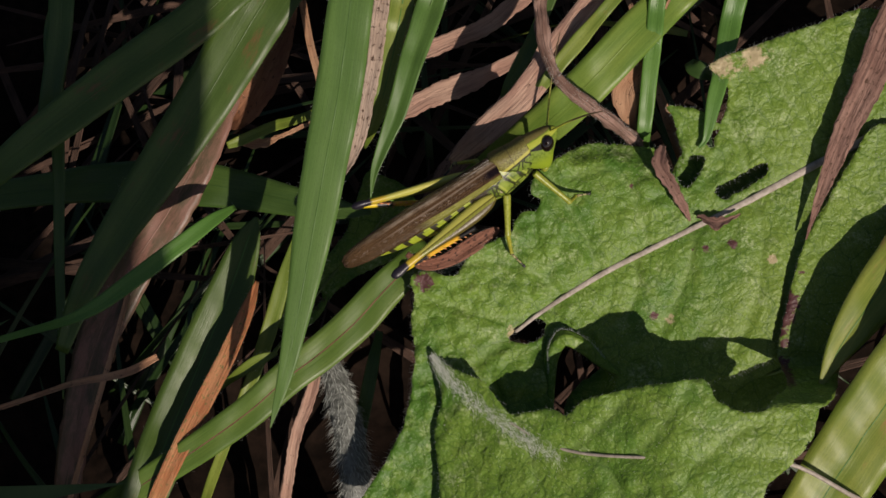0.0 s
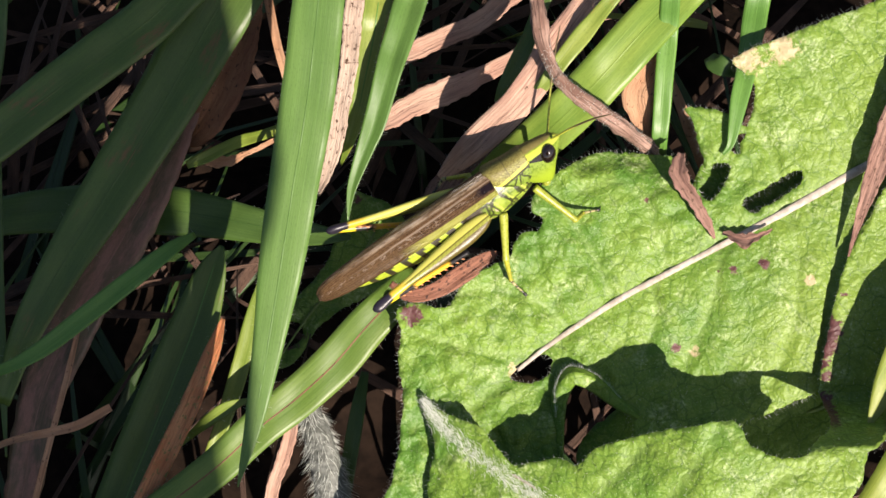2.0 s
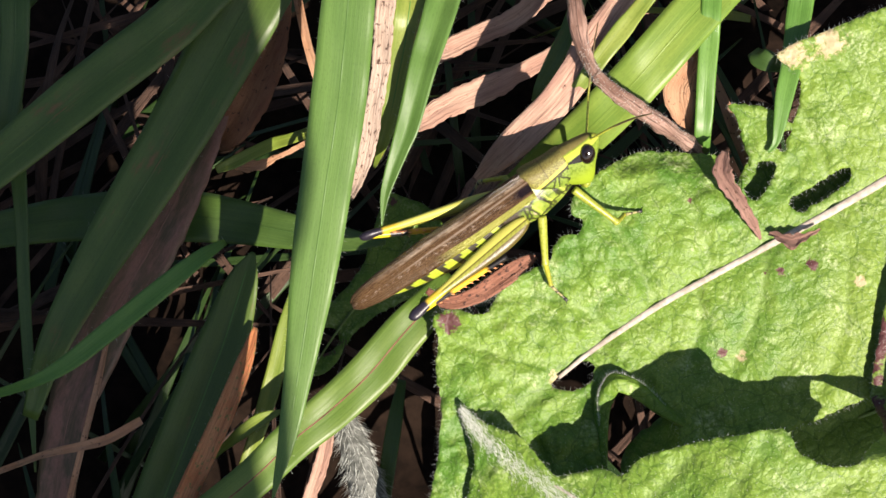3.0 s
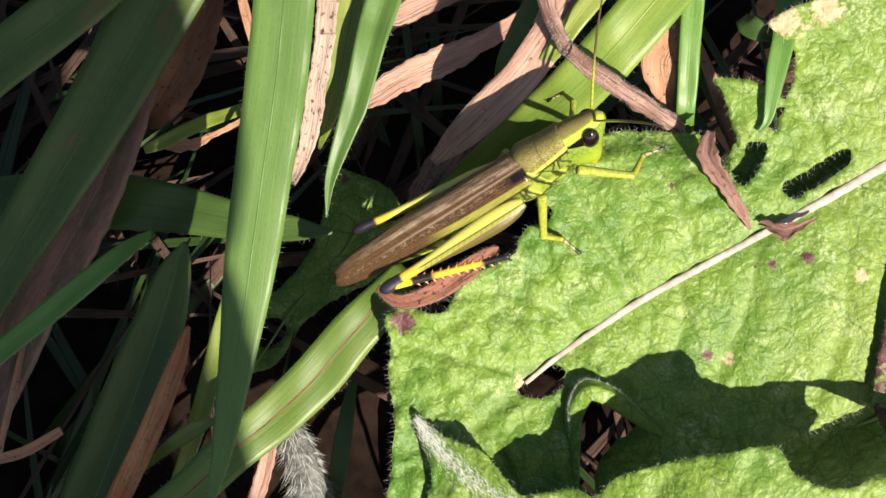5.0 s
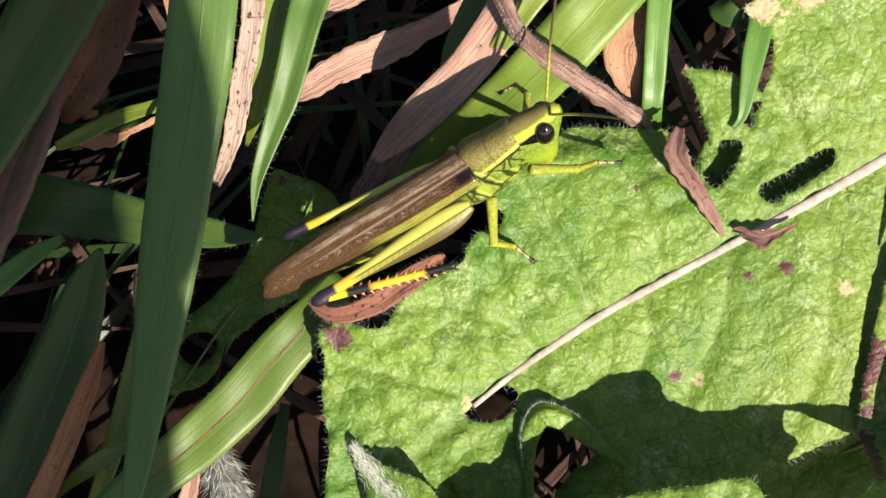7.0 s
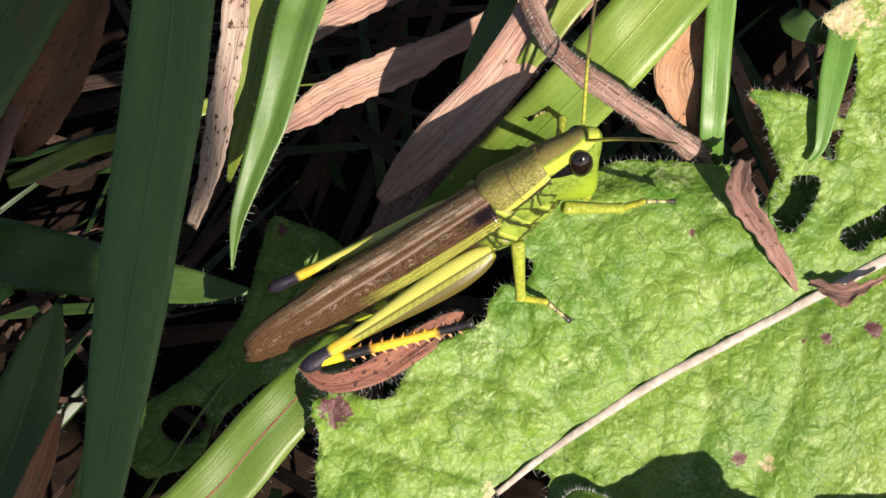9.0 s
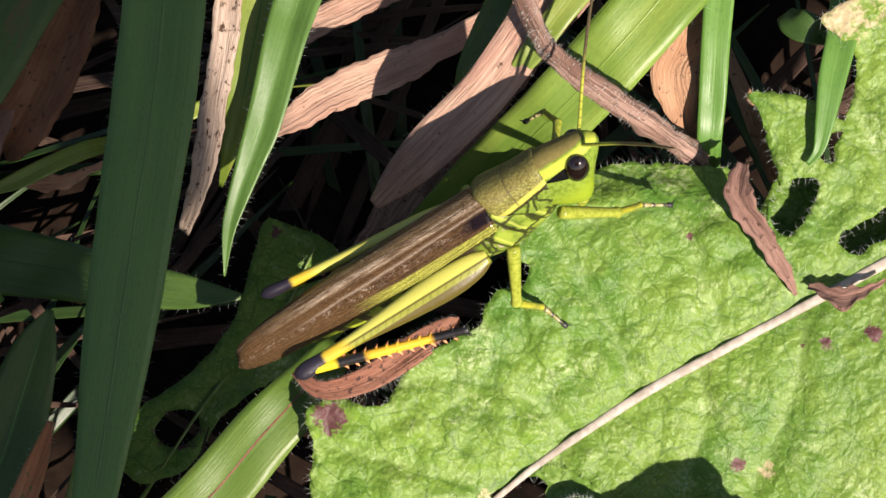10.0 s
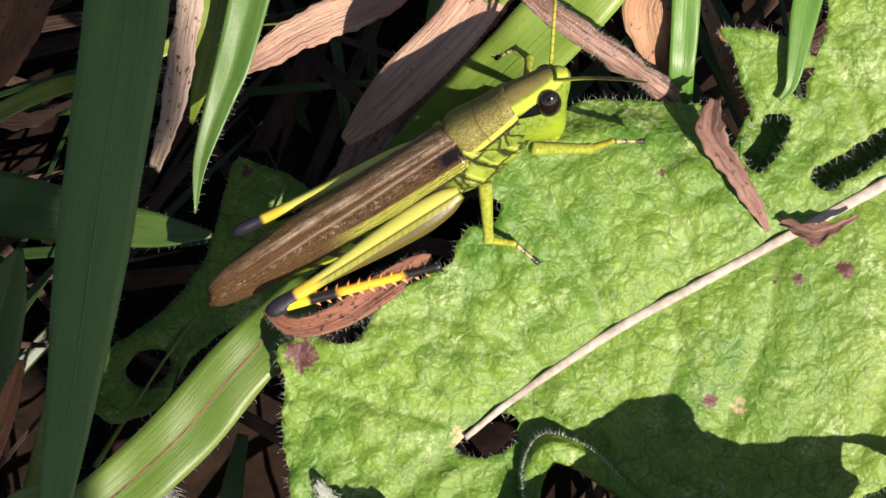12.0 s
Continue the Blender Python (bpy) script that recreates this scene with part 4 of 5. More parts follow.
    b("grass", rooted([(25.5, 29.4, -2.0, 2.2), (25.1, 25.1, -2.0, 2.2), (24.7, 21.4, -2.0, 2.1), (24.4, 17.7, -2.5, 2.0), (24.1, 14.2, -3.5, 1.8), (24.2, 10.7, -8.0, 1.5)]), grass_green,
      "upright green grass blade in the gap", seed=24)
    b("grass", rooted([(35.2, 28.6, -3.0, 2.8), (34.4, 24.8, -2.0, 2.5), (33.5, 21.2, 0.3, 2.2), (32.7, 18.3, 1.0, 2.0), (32.1, 15.4, 1.1, 1.4), (31.6, 13.3, 0.9, 0.8), (30.8, 12.3, 0.6, 0.3)]), grass_green,
      "short green grass blade through the leaf lobe", seed=25)
    b("leaf_scrap", [(29.9, 23.4, -3.0, 1.4), (30.4, 22.7, -2.0, 2.2), (31.5, 22.1, -1.5, 2.2), (32.7, 21.4, -2.0, 1.0)], grass_shade, "small grey-green leaf scrap", "leaf", seed=26)
    b("grass", rooted([(25.4, 28.6, -13.0, 0.7), (28.1, 28.3, -12.0, 1.1), (30.5, 27.8, -12.0, 0.8)], 20), grass_lime, "short bright grass tip", seed=27)
    b("dry_grass", rooted([(25.6, 22.9, -11.0, 0.7), (26.7, 19.5, -10.0, 1.1), (27.9, 16.1, -10.0, 1.4), (29.0, 13.4, -11.0, 1.4), (29.9, 10.5, -13.0, 0.7)]), straw_tan, "thin tan dry stem", "dry grass", fold=0.5, seed=41)
    # right side
    b("dry_grass", rooted([(54.4, 26.4, 2.6, 4.6), (51.6, 19.8, 2.6, 3.9), (49.1, 14.5, 2.6, 3.2), (46.8, 8.6, 2.5, 2.0), (45.2, 4.0, 2.3, 0.8), (44.2, 0.7, 2.2, 0.2)], 30), dead_leaf, "brown dry blade lying on the leaf", "dry grass", fold=0.3, ragged=0.04, seed=28)
    b("grass", rooted([(60.4, 4.0, 2.0, 7.3), (55.4, -2.5, 6.0, 7.3), (51.0, -7.7, 8.0, 5.9), (47.5, -12.8, 8.5, 3.5), (45.0, -17.7, 8.5, 0.4)], 20), grass_lime,
      "light green leaf tip at the clump's edge", cilia=1.0, fold=0.2, seed=29)
    b("grass", rooted([(63.3, -4.7, 11.0, 10.9), (57.8, -12.4, 12.0, 10.5), (52.7, -19.4, 12.0, 10.2), (47.6, -27.0, 12.0, 9.6), (42.8, -34.8, 11.0, 8.3)], 20), grass_lime,
      "broad green grass blade with a rust spot", cilia=1.0, fold=0.2, seed=30)


grasses()


def dry_scraps():
    b = grass
    b("dead_leaf", [(26.2, 12.5, 0.3, 0.9), (25.8, 11.1, 1.2, 1.6), (25.8, 9.9, 1.5, 2.1), (26.8, 8.2, 1.5, 1.6), (27.9, 6.4, 1.4, 1.4), (28.9, 4.6, 1.1, 1.0), (29.7, 3.0, 0.6, 0.3)], dead_leaf,
      "withered brown strip on the leaf", "dry leaf", fold=0.45, ragged=0.10, wave=0.2, seed=31)
    b("dead_leaf", [(30.6, 3.6, 0.8, 0.4), (31.7, 3.2, 1.3, 1.0), (32.8, 2.8, 1.5, 1.5), (34.1, 3.0, 1.4, 0.9), (36.0, 3.9, 1.2, 0.2)], dead_leaf,
      "crumpled brown leaf scrap on the midrib", "dry leaf", fold=0.7, ragged=0.22, wave=0.45, seed=32)
    b("dead_leaf", [(-6.2, -1.3, 2.6, 0.7), (-4.2, -2.7, 3.0, 1.3), (-1.2, -2.1, 2.2, 1.8), (1.9, -0.3, 0.8, 2.1), (4.4, 1.3, -0.5, 1.4), (5.5, 1.9, -1.2, 0.4)], bract_red,
      "curled reddish-brown dry leaf under the insect", "dry leaf", cilia=7.0, fold=0.5, seed=33)
    twig = thing("twig", (0, 0, 0), "rough brown dry twig bent over the grass", "twig")
    rows = rooted([(10.4, 28.9, 7.0, 1.7), (10.7, 25.9, 7.0, 1.8), (11.2, 23.6, 6.8, 1.5), (12.0, 21.7, 6.3, 1.3), (12.8, 20.5, 5.6, 1.4), (14.7, 18.9, 4.6, 1.6), (16.9, 17.3, 3.6, 1.75), (19.4, 15.6, 2.5, 1.75), (21.8, 14.1, -1.5, 1.6), (23.7, 12.9, -5.0, 1.5), (25.9, 11.4, -11.0, 0.9)], 20)
    part("stem", tube(rows, 16, 0.75, 0.5, 2, 140), twig_brown, twig)
    rng = random.Random(5)
    c = spline(rows, 120)
    fuzz = []
    for _ in range(700):
        r = c[rng.randrange(40, 120)]
        a = rng.uniform(-0.5, math.pi + 0.5)
        d = Vector((math.cos(a) * 0.7, math.cos(a) * 0.7, math.sin(a)))
        fuzz.append((Vector(r[:3]) + d * r[3] * 0.42, d))
    hairs("fuzz", fuzz, twig, 0.5, 0.016, 0.6, seed=14, label="short pale fuzz")
    stem = thing("woolly_stem", (0, 0, 0), "grey stem with dense silvery hairs", "stem")
    rows = [(-16.9, -15.1, -12.0, 2.3), (-15.4, -19.2, -11.0, 3.4), (-14.0, -24.6, -10.0, 4.0), (-13.0, -30.8, -10.0, 4.1), (-12.4, -37.9, -12.0, 4.1)]
    rows = rooted(rows, 16, (1,))
    part("stalk", tube(rows, 12, 1.0, 0.1, 4), stem_grey, stem)
    rng = random.Random(9)
    c = spline(rows[:5], 60)
    spots = []
    for _ in range(800):
        r = c[rng.randrange(60)]
        a = rng.uniform(-0.4, math.pi + 0.4)
        d = Vector((math.cos(a), 0, math.sin(a)))
        spots.append((Vector(r[:3]) + d * r[3] / 2, d + Vector((0.25, -0.9, 0))))
    hairs("wool", spots, stem, 1.5, 0.03, 0.4, seed=8, label="dense silvery hairs")


dry_scraps()


def undergrowth():
    """Tufts of dry and green blades deep in the gaps, shade put into their colours, rooted in the soil."""
    rng = random.Random(21)
    for i in range(44):
        dry = i % 3 != 0
        u0, v0 = rng.uniform(-75, 70), rng.uniform(-55, 50)
        tuft = thing("dry_tuft" if dry else "grass_tuft", (u0, v0, soil(v0)),
                     "withered straw tuft in the shaded undergrowth" if dry else "shaded green tuft in the undergrowth",
                     "dry grass" if dry else "grass", "undergrowth tufts")
        lean = rng.gauss(1.0, 0.7)
        for k in range(rng.randint(4, 6)):
            a = lean + rng.gauss(0, 0.5)
            length, wide = rng.uniform(30, 60), rng.uniform(0.5, 2.0)
            u, v = u0 + rng.uniform(-4, 4), v0 + rng.uniform(-4, 4)
            rise = rng.uniform(6, 18)
            rows = []
            for j in range(5):
                s = j / 4
                x, y = u + math.cos(a) * length * s, v + math.sin(a) * length * s
                rows.append((x, y, min(-22, soil(y) - 1 + rise * math.sin(s * 2.4) + 2 * s), wide * (1 - s * s * 0.95) + 0.05))
            grass("blade", rows, litter_gap_shade if dry else grass_gap_shade, "",
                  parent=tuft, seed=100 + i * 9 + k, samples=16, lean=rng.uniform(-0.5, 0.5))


undergrowth()


def meadow():
    """The rest of the meadow round the clump, open towards the sun and the camera."""
    rng = np.random.default_rng(77)
    verts, faces = [], []
    for _ in range(16000):
        far = 0.10 + 1.9 * rng.random() ** 1.6
        way = rng.uniform(0, math.tau)
        x, y = far * math.cos(way), 0.02 + far * math.sin(way)
        if abs(x - 0.08 * (y < 0)) < 0.19 and -0.42 < y < 0.15:
            continue
        tall, wide, lean = rng.uniform(0.04, 0.11), rng.uniform(0.0012, 0.004), rng.uniform(0.02, 0.08)
        a = rng.uniform(0, math.tau)
        dx, dy, sx, sy = math.cos(a) * lean, math.sin(a) * lean, -math.sin(a) * wide, math.cos(a) * wide
        k = len(verts)
        for q, g in ((0, 0.8), (0.45, 1.0), (0.8, 0.6)):
            px, py, pz = x + dx * q * q, y + dy * q * q, -0.002 + tall * (q - 0.25 * q * q)
            verts += [(px - sx * g, py - sy * g, pz), (px + sx * g, py + sy * g, pz), (px + dx * 0.02, py + dy * 0.02, pz - wide * 0.3)]
        verts.append((x + dx, y + dy, tall * 0.78))
        for r in (k, k + 3):
            faces += [(r, r + 2, r + 5, r + 3), (r + 2, r + 1, r + 4, r + 5), (r + 1, r, r + 3, r + 4)]
        faces += [(k + 6, k + 8, k + 9), (k + 8, k + 7, k + 9), (k + 7, k + 6, k + 9)]
    me = bpy.data.meshes.new("meadow_grass")
    me.from_pydata(verts, [], faces)
    me.materials.append(meadow_green)
    tagged(new("meadow_grass", me), "short green meadow grass round the clump", "grass", kind="stuff")


meadow()


# ---- unseen leaves added out in front to shade the grass ----
SHADE = []


def shade_plant():
    """An unseen stem with broad leaves, added between the sun and the left of the clump for its shade."""
    far = 200.0
    base = Vector((-56, 0, 0)) + SUN * far
    plant = thing("unseen_shade_plant", base, "unseen leafy stem added to shade the left of the clump", "plant")
    rng = random.Random(3)

    def leaf(cu, cv, cw, angle, length, wide, seed):
        ends = []
        for k in range(22):
            a = k * math.tau / 22
            x, y = math.cos(a) * length / 2, math.copysign(abs(math.sin(a)) ** 0.55, math.sin(a)) * wide / 2 * (1 + 0.05 * math.sin(5 * a + seed))
            ends.append((cu + x * math.cos(angle) - y * math.sin(angle), cv + x * math.sin(angle) + y * math.cos(angle)))
        bm, *_ = sheet(ends, [], lambda u, v: cw + 2 * math.sin(u * 0.08 + v * 0.05), 2.5, seed=seed)
        part("leaf", bm, leaf_green, plant)

    leaf(0, 22, 0, 1.5, 66, 50, 11)
    leaf(-5, -26, 4, 1.48, 84, 54, 12)
    leaf(-40, 0, -3, 1.4, 84, 56, 13)
    foot = base.y - 70
    down = soil(foot) - 1 - base.z
    part("stem", tube([(-10, 20, 0, 2), (-8, -20, -2, 3.5), (-4, -60, -40, 4), (0, -70, down, 5)]), rib_pale, plant)
    SHADE.append((plant, base))


shade_plant()


# ---- the insect ----
def marked(name, build, rough=0.38, gloss=0.5, bump=0.25, scale=3.0):
    """A cuticle whose colour is laid out by place on the body, in millimetres."""
    n = Nodes(name)
    mm = n.scaled(1000, 1000, 1000)
    x, y, z = n.split(mm)
    pits = n.noise(mm, scale, 4, 0.6)
    wob = n.math("MULTIPLY_ADD", n.noise(mm, 0.9, 3), 0.5, -0.25)
    col = build(n, x, y, z, pits, wob, mm)
    return n.finish(col, rough, pits, bump, 0.00012, 0.0, gloss)


LIME, LIME_DEEP, YELLOW = (0.17, 0.245, 0.036), (0.085, 0.135, 0.014), (0.50, 0.36, 0.03)
OLIVE, BROWN, BLACK = (0.20, 0.18, 0.045), (0.085, 0.05, 0.026), (0.010, 0.009, 0.010)


def head_skin(n, x, y, z, pits, wob, mm):
    col = n.mix(n.steps(pits, 0.4, 0.7), LIME, LIME_DEEP)
    col = n.mix(n.steps(z, 0.0, -1.8), col, (0.21, 0.29, 0.022))
    crown = n.steps(n.math("MULTIPLY_ADD", wob, 0.5, z), 1.76, 1.90)
    col = n.mix(crown, col, n.mix(pits, (0.10, 0.085, 0.028), (0.24, 0.20, 0.07)))
    back = n.math("SUBTRACT", 14.0, x)
    low = n.math("MULTIPLY", back, 0.40)
    high = n.math("MULTIPLY_ADD", back, -0.09, 1.12)
    band = n.math("MULTIPLY", n.math("GREATER_THAN", z, low), n.math("LESS_THAN", z, high))
    band = n.math("MULTIPLY", band, n.math("MULTIPLY", n.steps(x, 14.3, 14.1), n.steps(n.math("ABSOLUTE", y), 0.9, 1.1)))
    cheek = n.math("MULTIPLY", n.steps(z, 1.02, 1.14), n.steps(z, 1.80, 1.66))
    col = n.mix(n.math("MULTIPLY", cheek, 0.85), col, (0.38, 0.42, 0.06))
    return n.mix(band, col, (0.004, 0.004, 0.004))


def pronotum_skin(n, x, y, z, pits, wob, mm):
    keel = n.math("ADD", n.math("SUBTRACT", z, n.math("MULTIPLY_ADD", x, 0.196, -1.39)), n.math("MULTIPLY", wob, 0.3))
    col = n.mix(n.steps(pits, 0.4, 0.7), LIME, LIME_DEEP)
    col = n.mix(n.math("MULTIPLY", n.steps(n.noise(mm, 1.1, 4, 0.7), 0.55, 0.62), 0.6), col, (0.05, 0.06, 0.010))
    col = n.mix(n.math("MULTIPLY", plates(n, mm, 0.7, 0.09), 0.9), col, (0.02, 0.022, 0.006))
    col = n.mix(n.math("MULTIPLY", n.steps(keel, -0.42, -0.26), 0.9), col, (0.018, 0.014, 0.006))
    col = n.mix(n.steps(keel, -0.16, -0.05), col, (0.40, 0.38, 0.07))
    grains = n.mix(n.steps(n.noise(mm, 6.5, 3, 0.6), 0.36, 0.66), (0.105, 0.098, 0.024), (0.255, 0.240, 0.066))
    col = n.mix(n.steps(keel, 0.22, 0.36), col, grains)
    col = n.mix(n.math("MULTIPLY", n.steps(keel, 1.0, 1.2), 0.45), col, (0.13, 0.10, 0.035))
    col = n.mix(n.math("MULTIPLY", n.steps(y, 0.78, 1.05), n.steps(z, 1.0, 1.3)), col, (0.28, 0.31, 0.03))
    cross = n.math("MULTIPLY", n.math("MULTIPLY", n.steps(x, 9.35, 9.42), n.steps(x, 9.56, 9.49)), n.steps(z, 0.2, 0.6))
    col = n.mix(n.math("MULTIPLY", cross, 0.6), col, (0.06, 0.045, 0.02))
    return n.mix(n.math("MULTIPLY", n.steps(n.math("ABSOLUTE", y), 0.12, 0.05), 0.6), col, (0.10, 0.075, 0.03))


def plates(n, mm, scale, width):
    cells = n.add("ShaderNodeTexVoronoi", Scale=scale)
    cells.feature = "DISTANCE_TO_EDGE"
    warp = n.add("ShaderNodeTexNoise", Scale=1.1, Detail=2.0)
    n.join(mm, warp.inputs["Vector"])
    n.join(n.mix(0.8, mm, warp.outputs["Color"], "ADD"), cells.inputs["Vector"])
    return n.steps(cells.outputs["Distance"], width, width * 0.3)


def thorax_skin(n, x, y, z, pits, wob, mm):
    col = n.mix(n.steps(n.noise(mm, 0.8, 4, 0.6), 0.35, 0.65), (0.23, 0.30, 0.04), LIME_DEEP)
    run = n.math("FRACT", n.math("MULTIPLY", n.math("ADD", n.math("MULTIPLY_ADD", z, 0.45, x), wob), 0.56))
    seam = n.math("MULTIPLY", n.steps(run, 0.05, 0.12), n.steps(run, 0.24, 0.17))
    pale = n.math("MULTIPLY", n.steps(run, 0.26, 0.34), n.steps(run, 0.50, 0.40))
    col = n.mix(n.math("MULTIPLY", pale, 0.55), col, (0.42, 0.45, 0.09))
    col = n.mix(n.math("MULTIPLY", n.steps(n.noise(mm, 1.1, 3), 0.60, 0.68), 0.8), col, (0.42, 0.34, 0.26))
    col = n.mix(n.math("MULTIPLY", plates(n, mm, 0.62, 0.10), 0.92), col, (0.02, 0.022, 0.006))
    col = n.mix(n.math("MULTIPLY", seam, 0.92), col, (0.02, 0.02, 0.006))
    # Rear upper part darkened: the folded wing's shade painted into the skin.
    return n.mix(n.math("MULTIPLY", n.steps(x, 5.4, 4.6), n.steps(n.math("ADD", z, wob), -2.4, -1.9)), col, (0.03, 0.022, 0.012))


def abdomen_skin(n, x, y, z, pits, wob, mm):
    col = n.mix(n.steps(pits, 0.4, 0.7), (0.31, 0.38, 0.03), (0.20, 0.27, 0.018))
    ring = n.math("FRACT", n.math("MULTIPLY_ADD", z, 0.22, n.math("MULTIPLY", x, 0.50)))
    gap = n.math("MAXIMUM", n.steps(ring, 0.30, 0.24), n.steps(ring, 0.90, 0.95))
    patch = n.math("MAXIMUM", gap, n.steps(n.math("ADD", z, wob), -0.55, -0.3))
    patch = n.math("MAXIMUM", patch, n.math("MULTIPLY", n.steps(ring, 0.52, 0.42), n.steps(z, -1.7, -1.4)))
    return n.mix(patch, col, (0.022, 0.018, 0.008))


def femur_skin(n, x, y, z, pits, wob, mm):
    chev = n.math("FRACT", n.math("ADD", n.math("MULTIPLY", x, 1.6), n.math("MULTIPLY", n.math("ABSOLUTE", z), -1.5)))
    col = n.mix(n.math("MULTIPLY", n.steps(chev, 0.55, 0.85), 0.8), (0.225, 0.235, 0.03), (0.165, 0.18, 0.02))
    col = n.mix(n.math("MULTIPLY", n.steps(pits, 0.5, 0.7), 0.4), col, (0.11, 0.11, 0.015))
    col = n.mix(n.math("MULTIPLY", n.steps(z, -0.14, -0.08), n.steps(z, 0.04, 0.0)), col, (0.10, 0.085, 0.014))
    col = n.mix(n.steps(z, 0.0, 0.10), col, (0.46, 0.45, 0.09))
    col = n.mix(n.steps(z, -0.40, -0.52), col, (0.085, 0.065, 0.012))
    col = n.mix(n.steps(x, 10.8, 12.2), col, YELLOW)
    return n.mix(n.steps(n.math("MULTIPLY_ADD", wob, 1.0, x), 13.2, 13.6), col, (0.016, 0.013, 0.022))


def hind_tibia_skin(n, x, y, z, pits, wob, mm):
    col = n.mix(n.steps(x, 0.5, 0.9), BLACK, (0.66, 0.50, 0.02))
    col = n.mix(n.steps(n.math("MULTIPLY_ADD", wob, 0.8, x), 2.3, 2.7), col, BLACK)
    col = n.mix(n.steps(n.math("MULTIPLY_ADD", wob, 1.4, x), 4.4, 5.1), col, (0.70, 0.40, 0.03))
    col = n.mix(n.steps(n.math("MULTIPLY_ADD", wob, 0.8, x), 9.2, 9.8), col, BLACK)
    tooth = n.math("MULTIPLY", n.steps(n.math("ABSOLUTE", z), 0.33, 0.40), n.steps(x, 2.6, 3.0))
    return n.mix(n.math("MULTIPLY", tooth, n.steps(x, 11.4, 11.0)), col, (0.72, 0.30, 0.14))


def leg_skin(n, x, y, z, pits, wob, mm):
    return n.mix(n.steps(pits, 0.35, 0.7), (0.31, 0.34, 0.05), (0.17, 0.21, 0.015))


def shin_skin(n, x, y, z, pits, wob, mm):
    col = n.mix(n.steps(pits, 0.35, 0.7), (0.36, 0.36, 0.03), (0.22, 0.22, 0.03))
    joint = n.math("MULTIPLY", n.steps(n.math("FRACT", n.math("MULTIPLY_ADD", x, 1.6, 0.2)), 0.62, 0.8), n.steps(x, 2.6, 2.9))
    col = n.mix(n.steps(x, 2.7, 3.1), col, (0.30, 0.27, 0.12))
    col = n.mix(joint, col, (0.05, 0.045, 0.03))
    return n.mix(n.steps(x, 4.15, 4.35), col, (0.025, 0.023, 0.028))


def feeler_skin(n, x, y, z, pits, wob, mm):
    ring = n.steps(n.math("FRACT", n.math("MULTIPLY", x, 1.7)), 0.75, 0.9)
    col = n.mix(n.steps(x, 3.5, 6.5), (0.40, 0.42, 0.05), (0.10, 0.07, 0.035))
    return n.mix(n.math("MULTIPLY", ring, 0.5), col, (0.05, 0.035, 0.02))


skin_head = marked("grasshopper head", head_skin, 0.4, 0.05)
skin_pronotum = marked("pronotum", pronotum_skin, 0.45, 0.25, bump=0.7)
skin_thorax = marked("thorax", thorax_skin, 0.35, 0.4, bump=0.6, scale=1.6)
skin_abdomen = marked("abdomen", abdomen_skin)
skin_femur = marked("femur", femur_skin)
skin_hind_tibia = marked("hind tibia", hind_tibia_skin)
skin_leg = marked("leg", leg_skin)
skin_shin = marked("shin", shin_skin)
skin_feeler = marked("feeler", feeler_skin)
eye_dark = plain_material("eye", (0.005, 0.003, 0.0025), (0.010, 0.005, 0.004), 1.0, 0.06, gloss=0.8, bump=0.0)


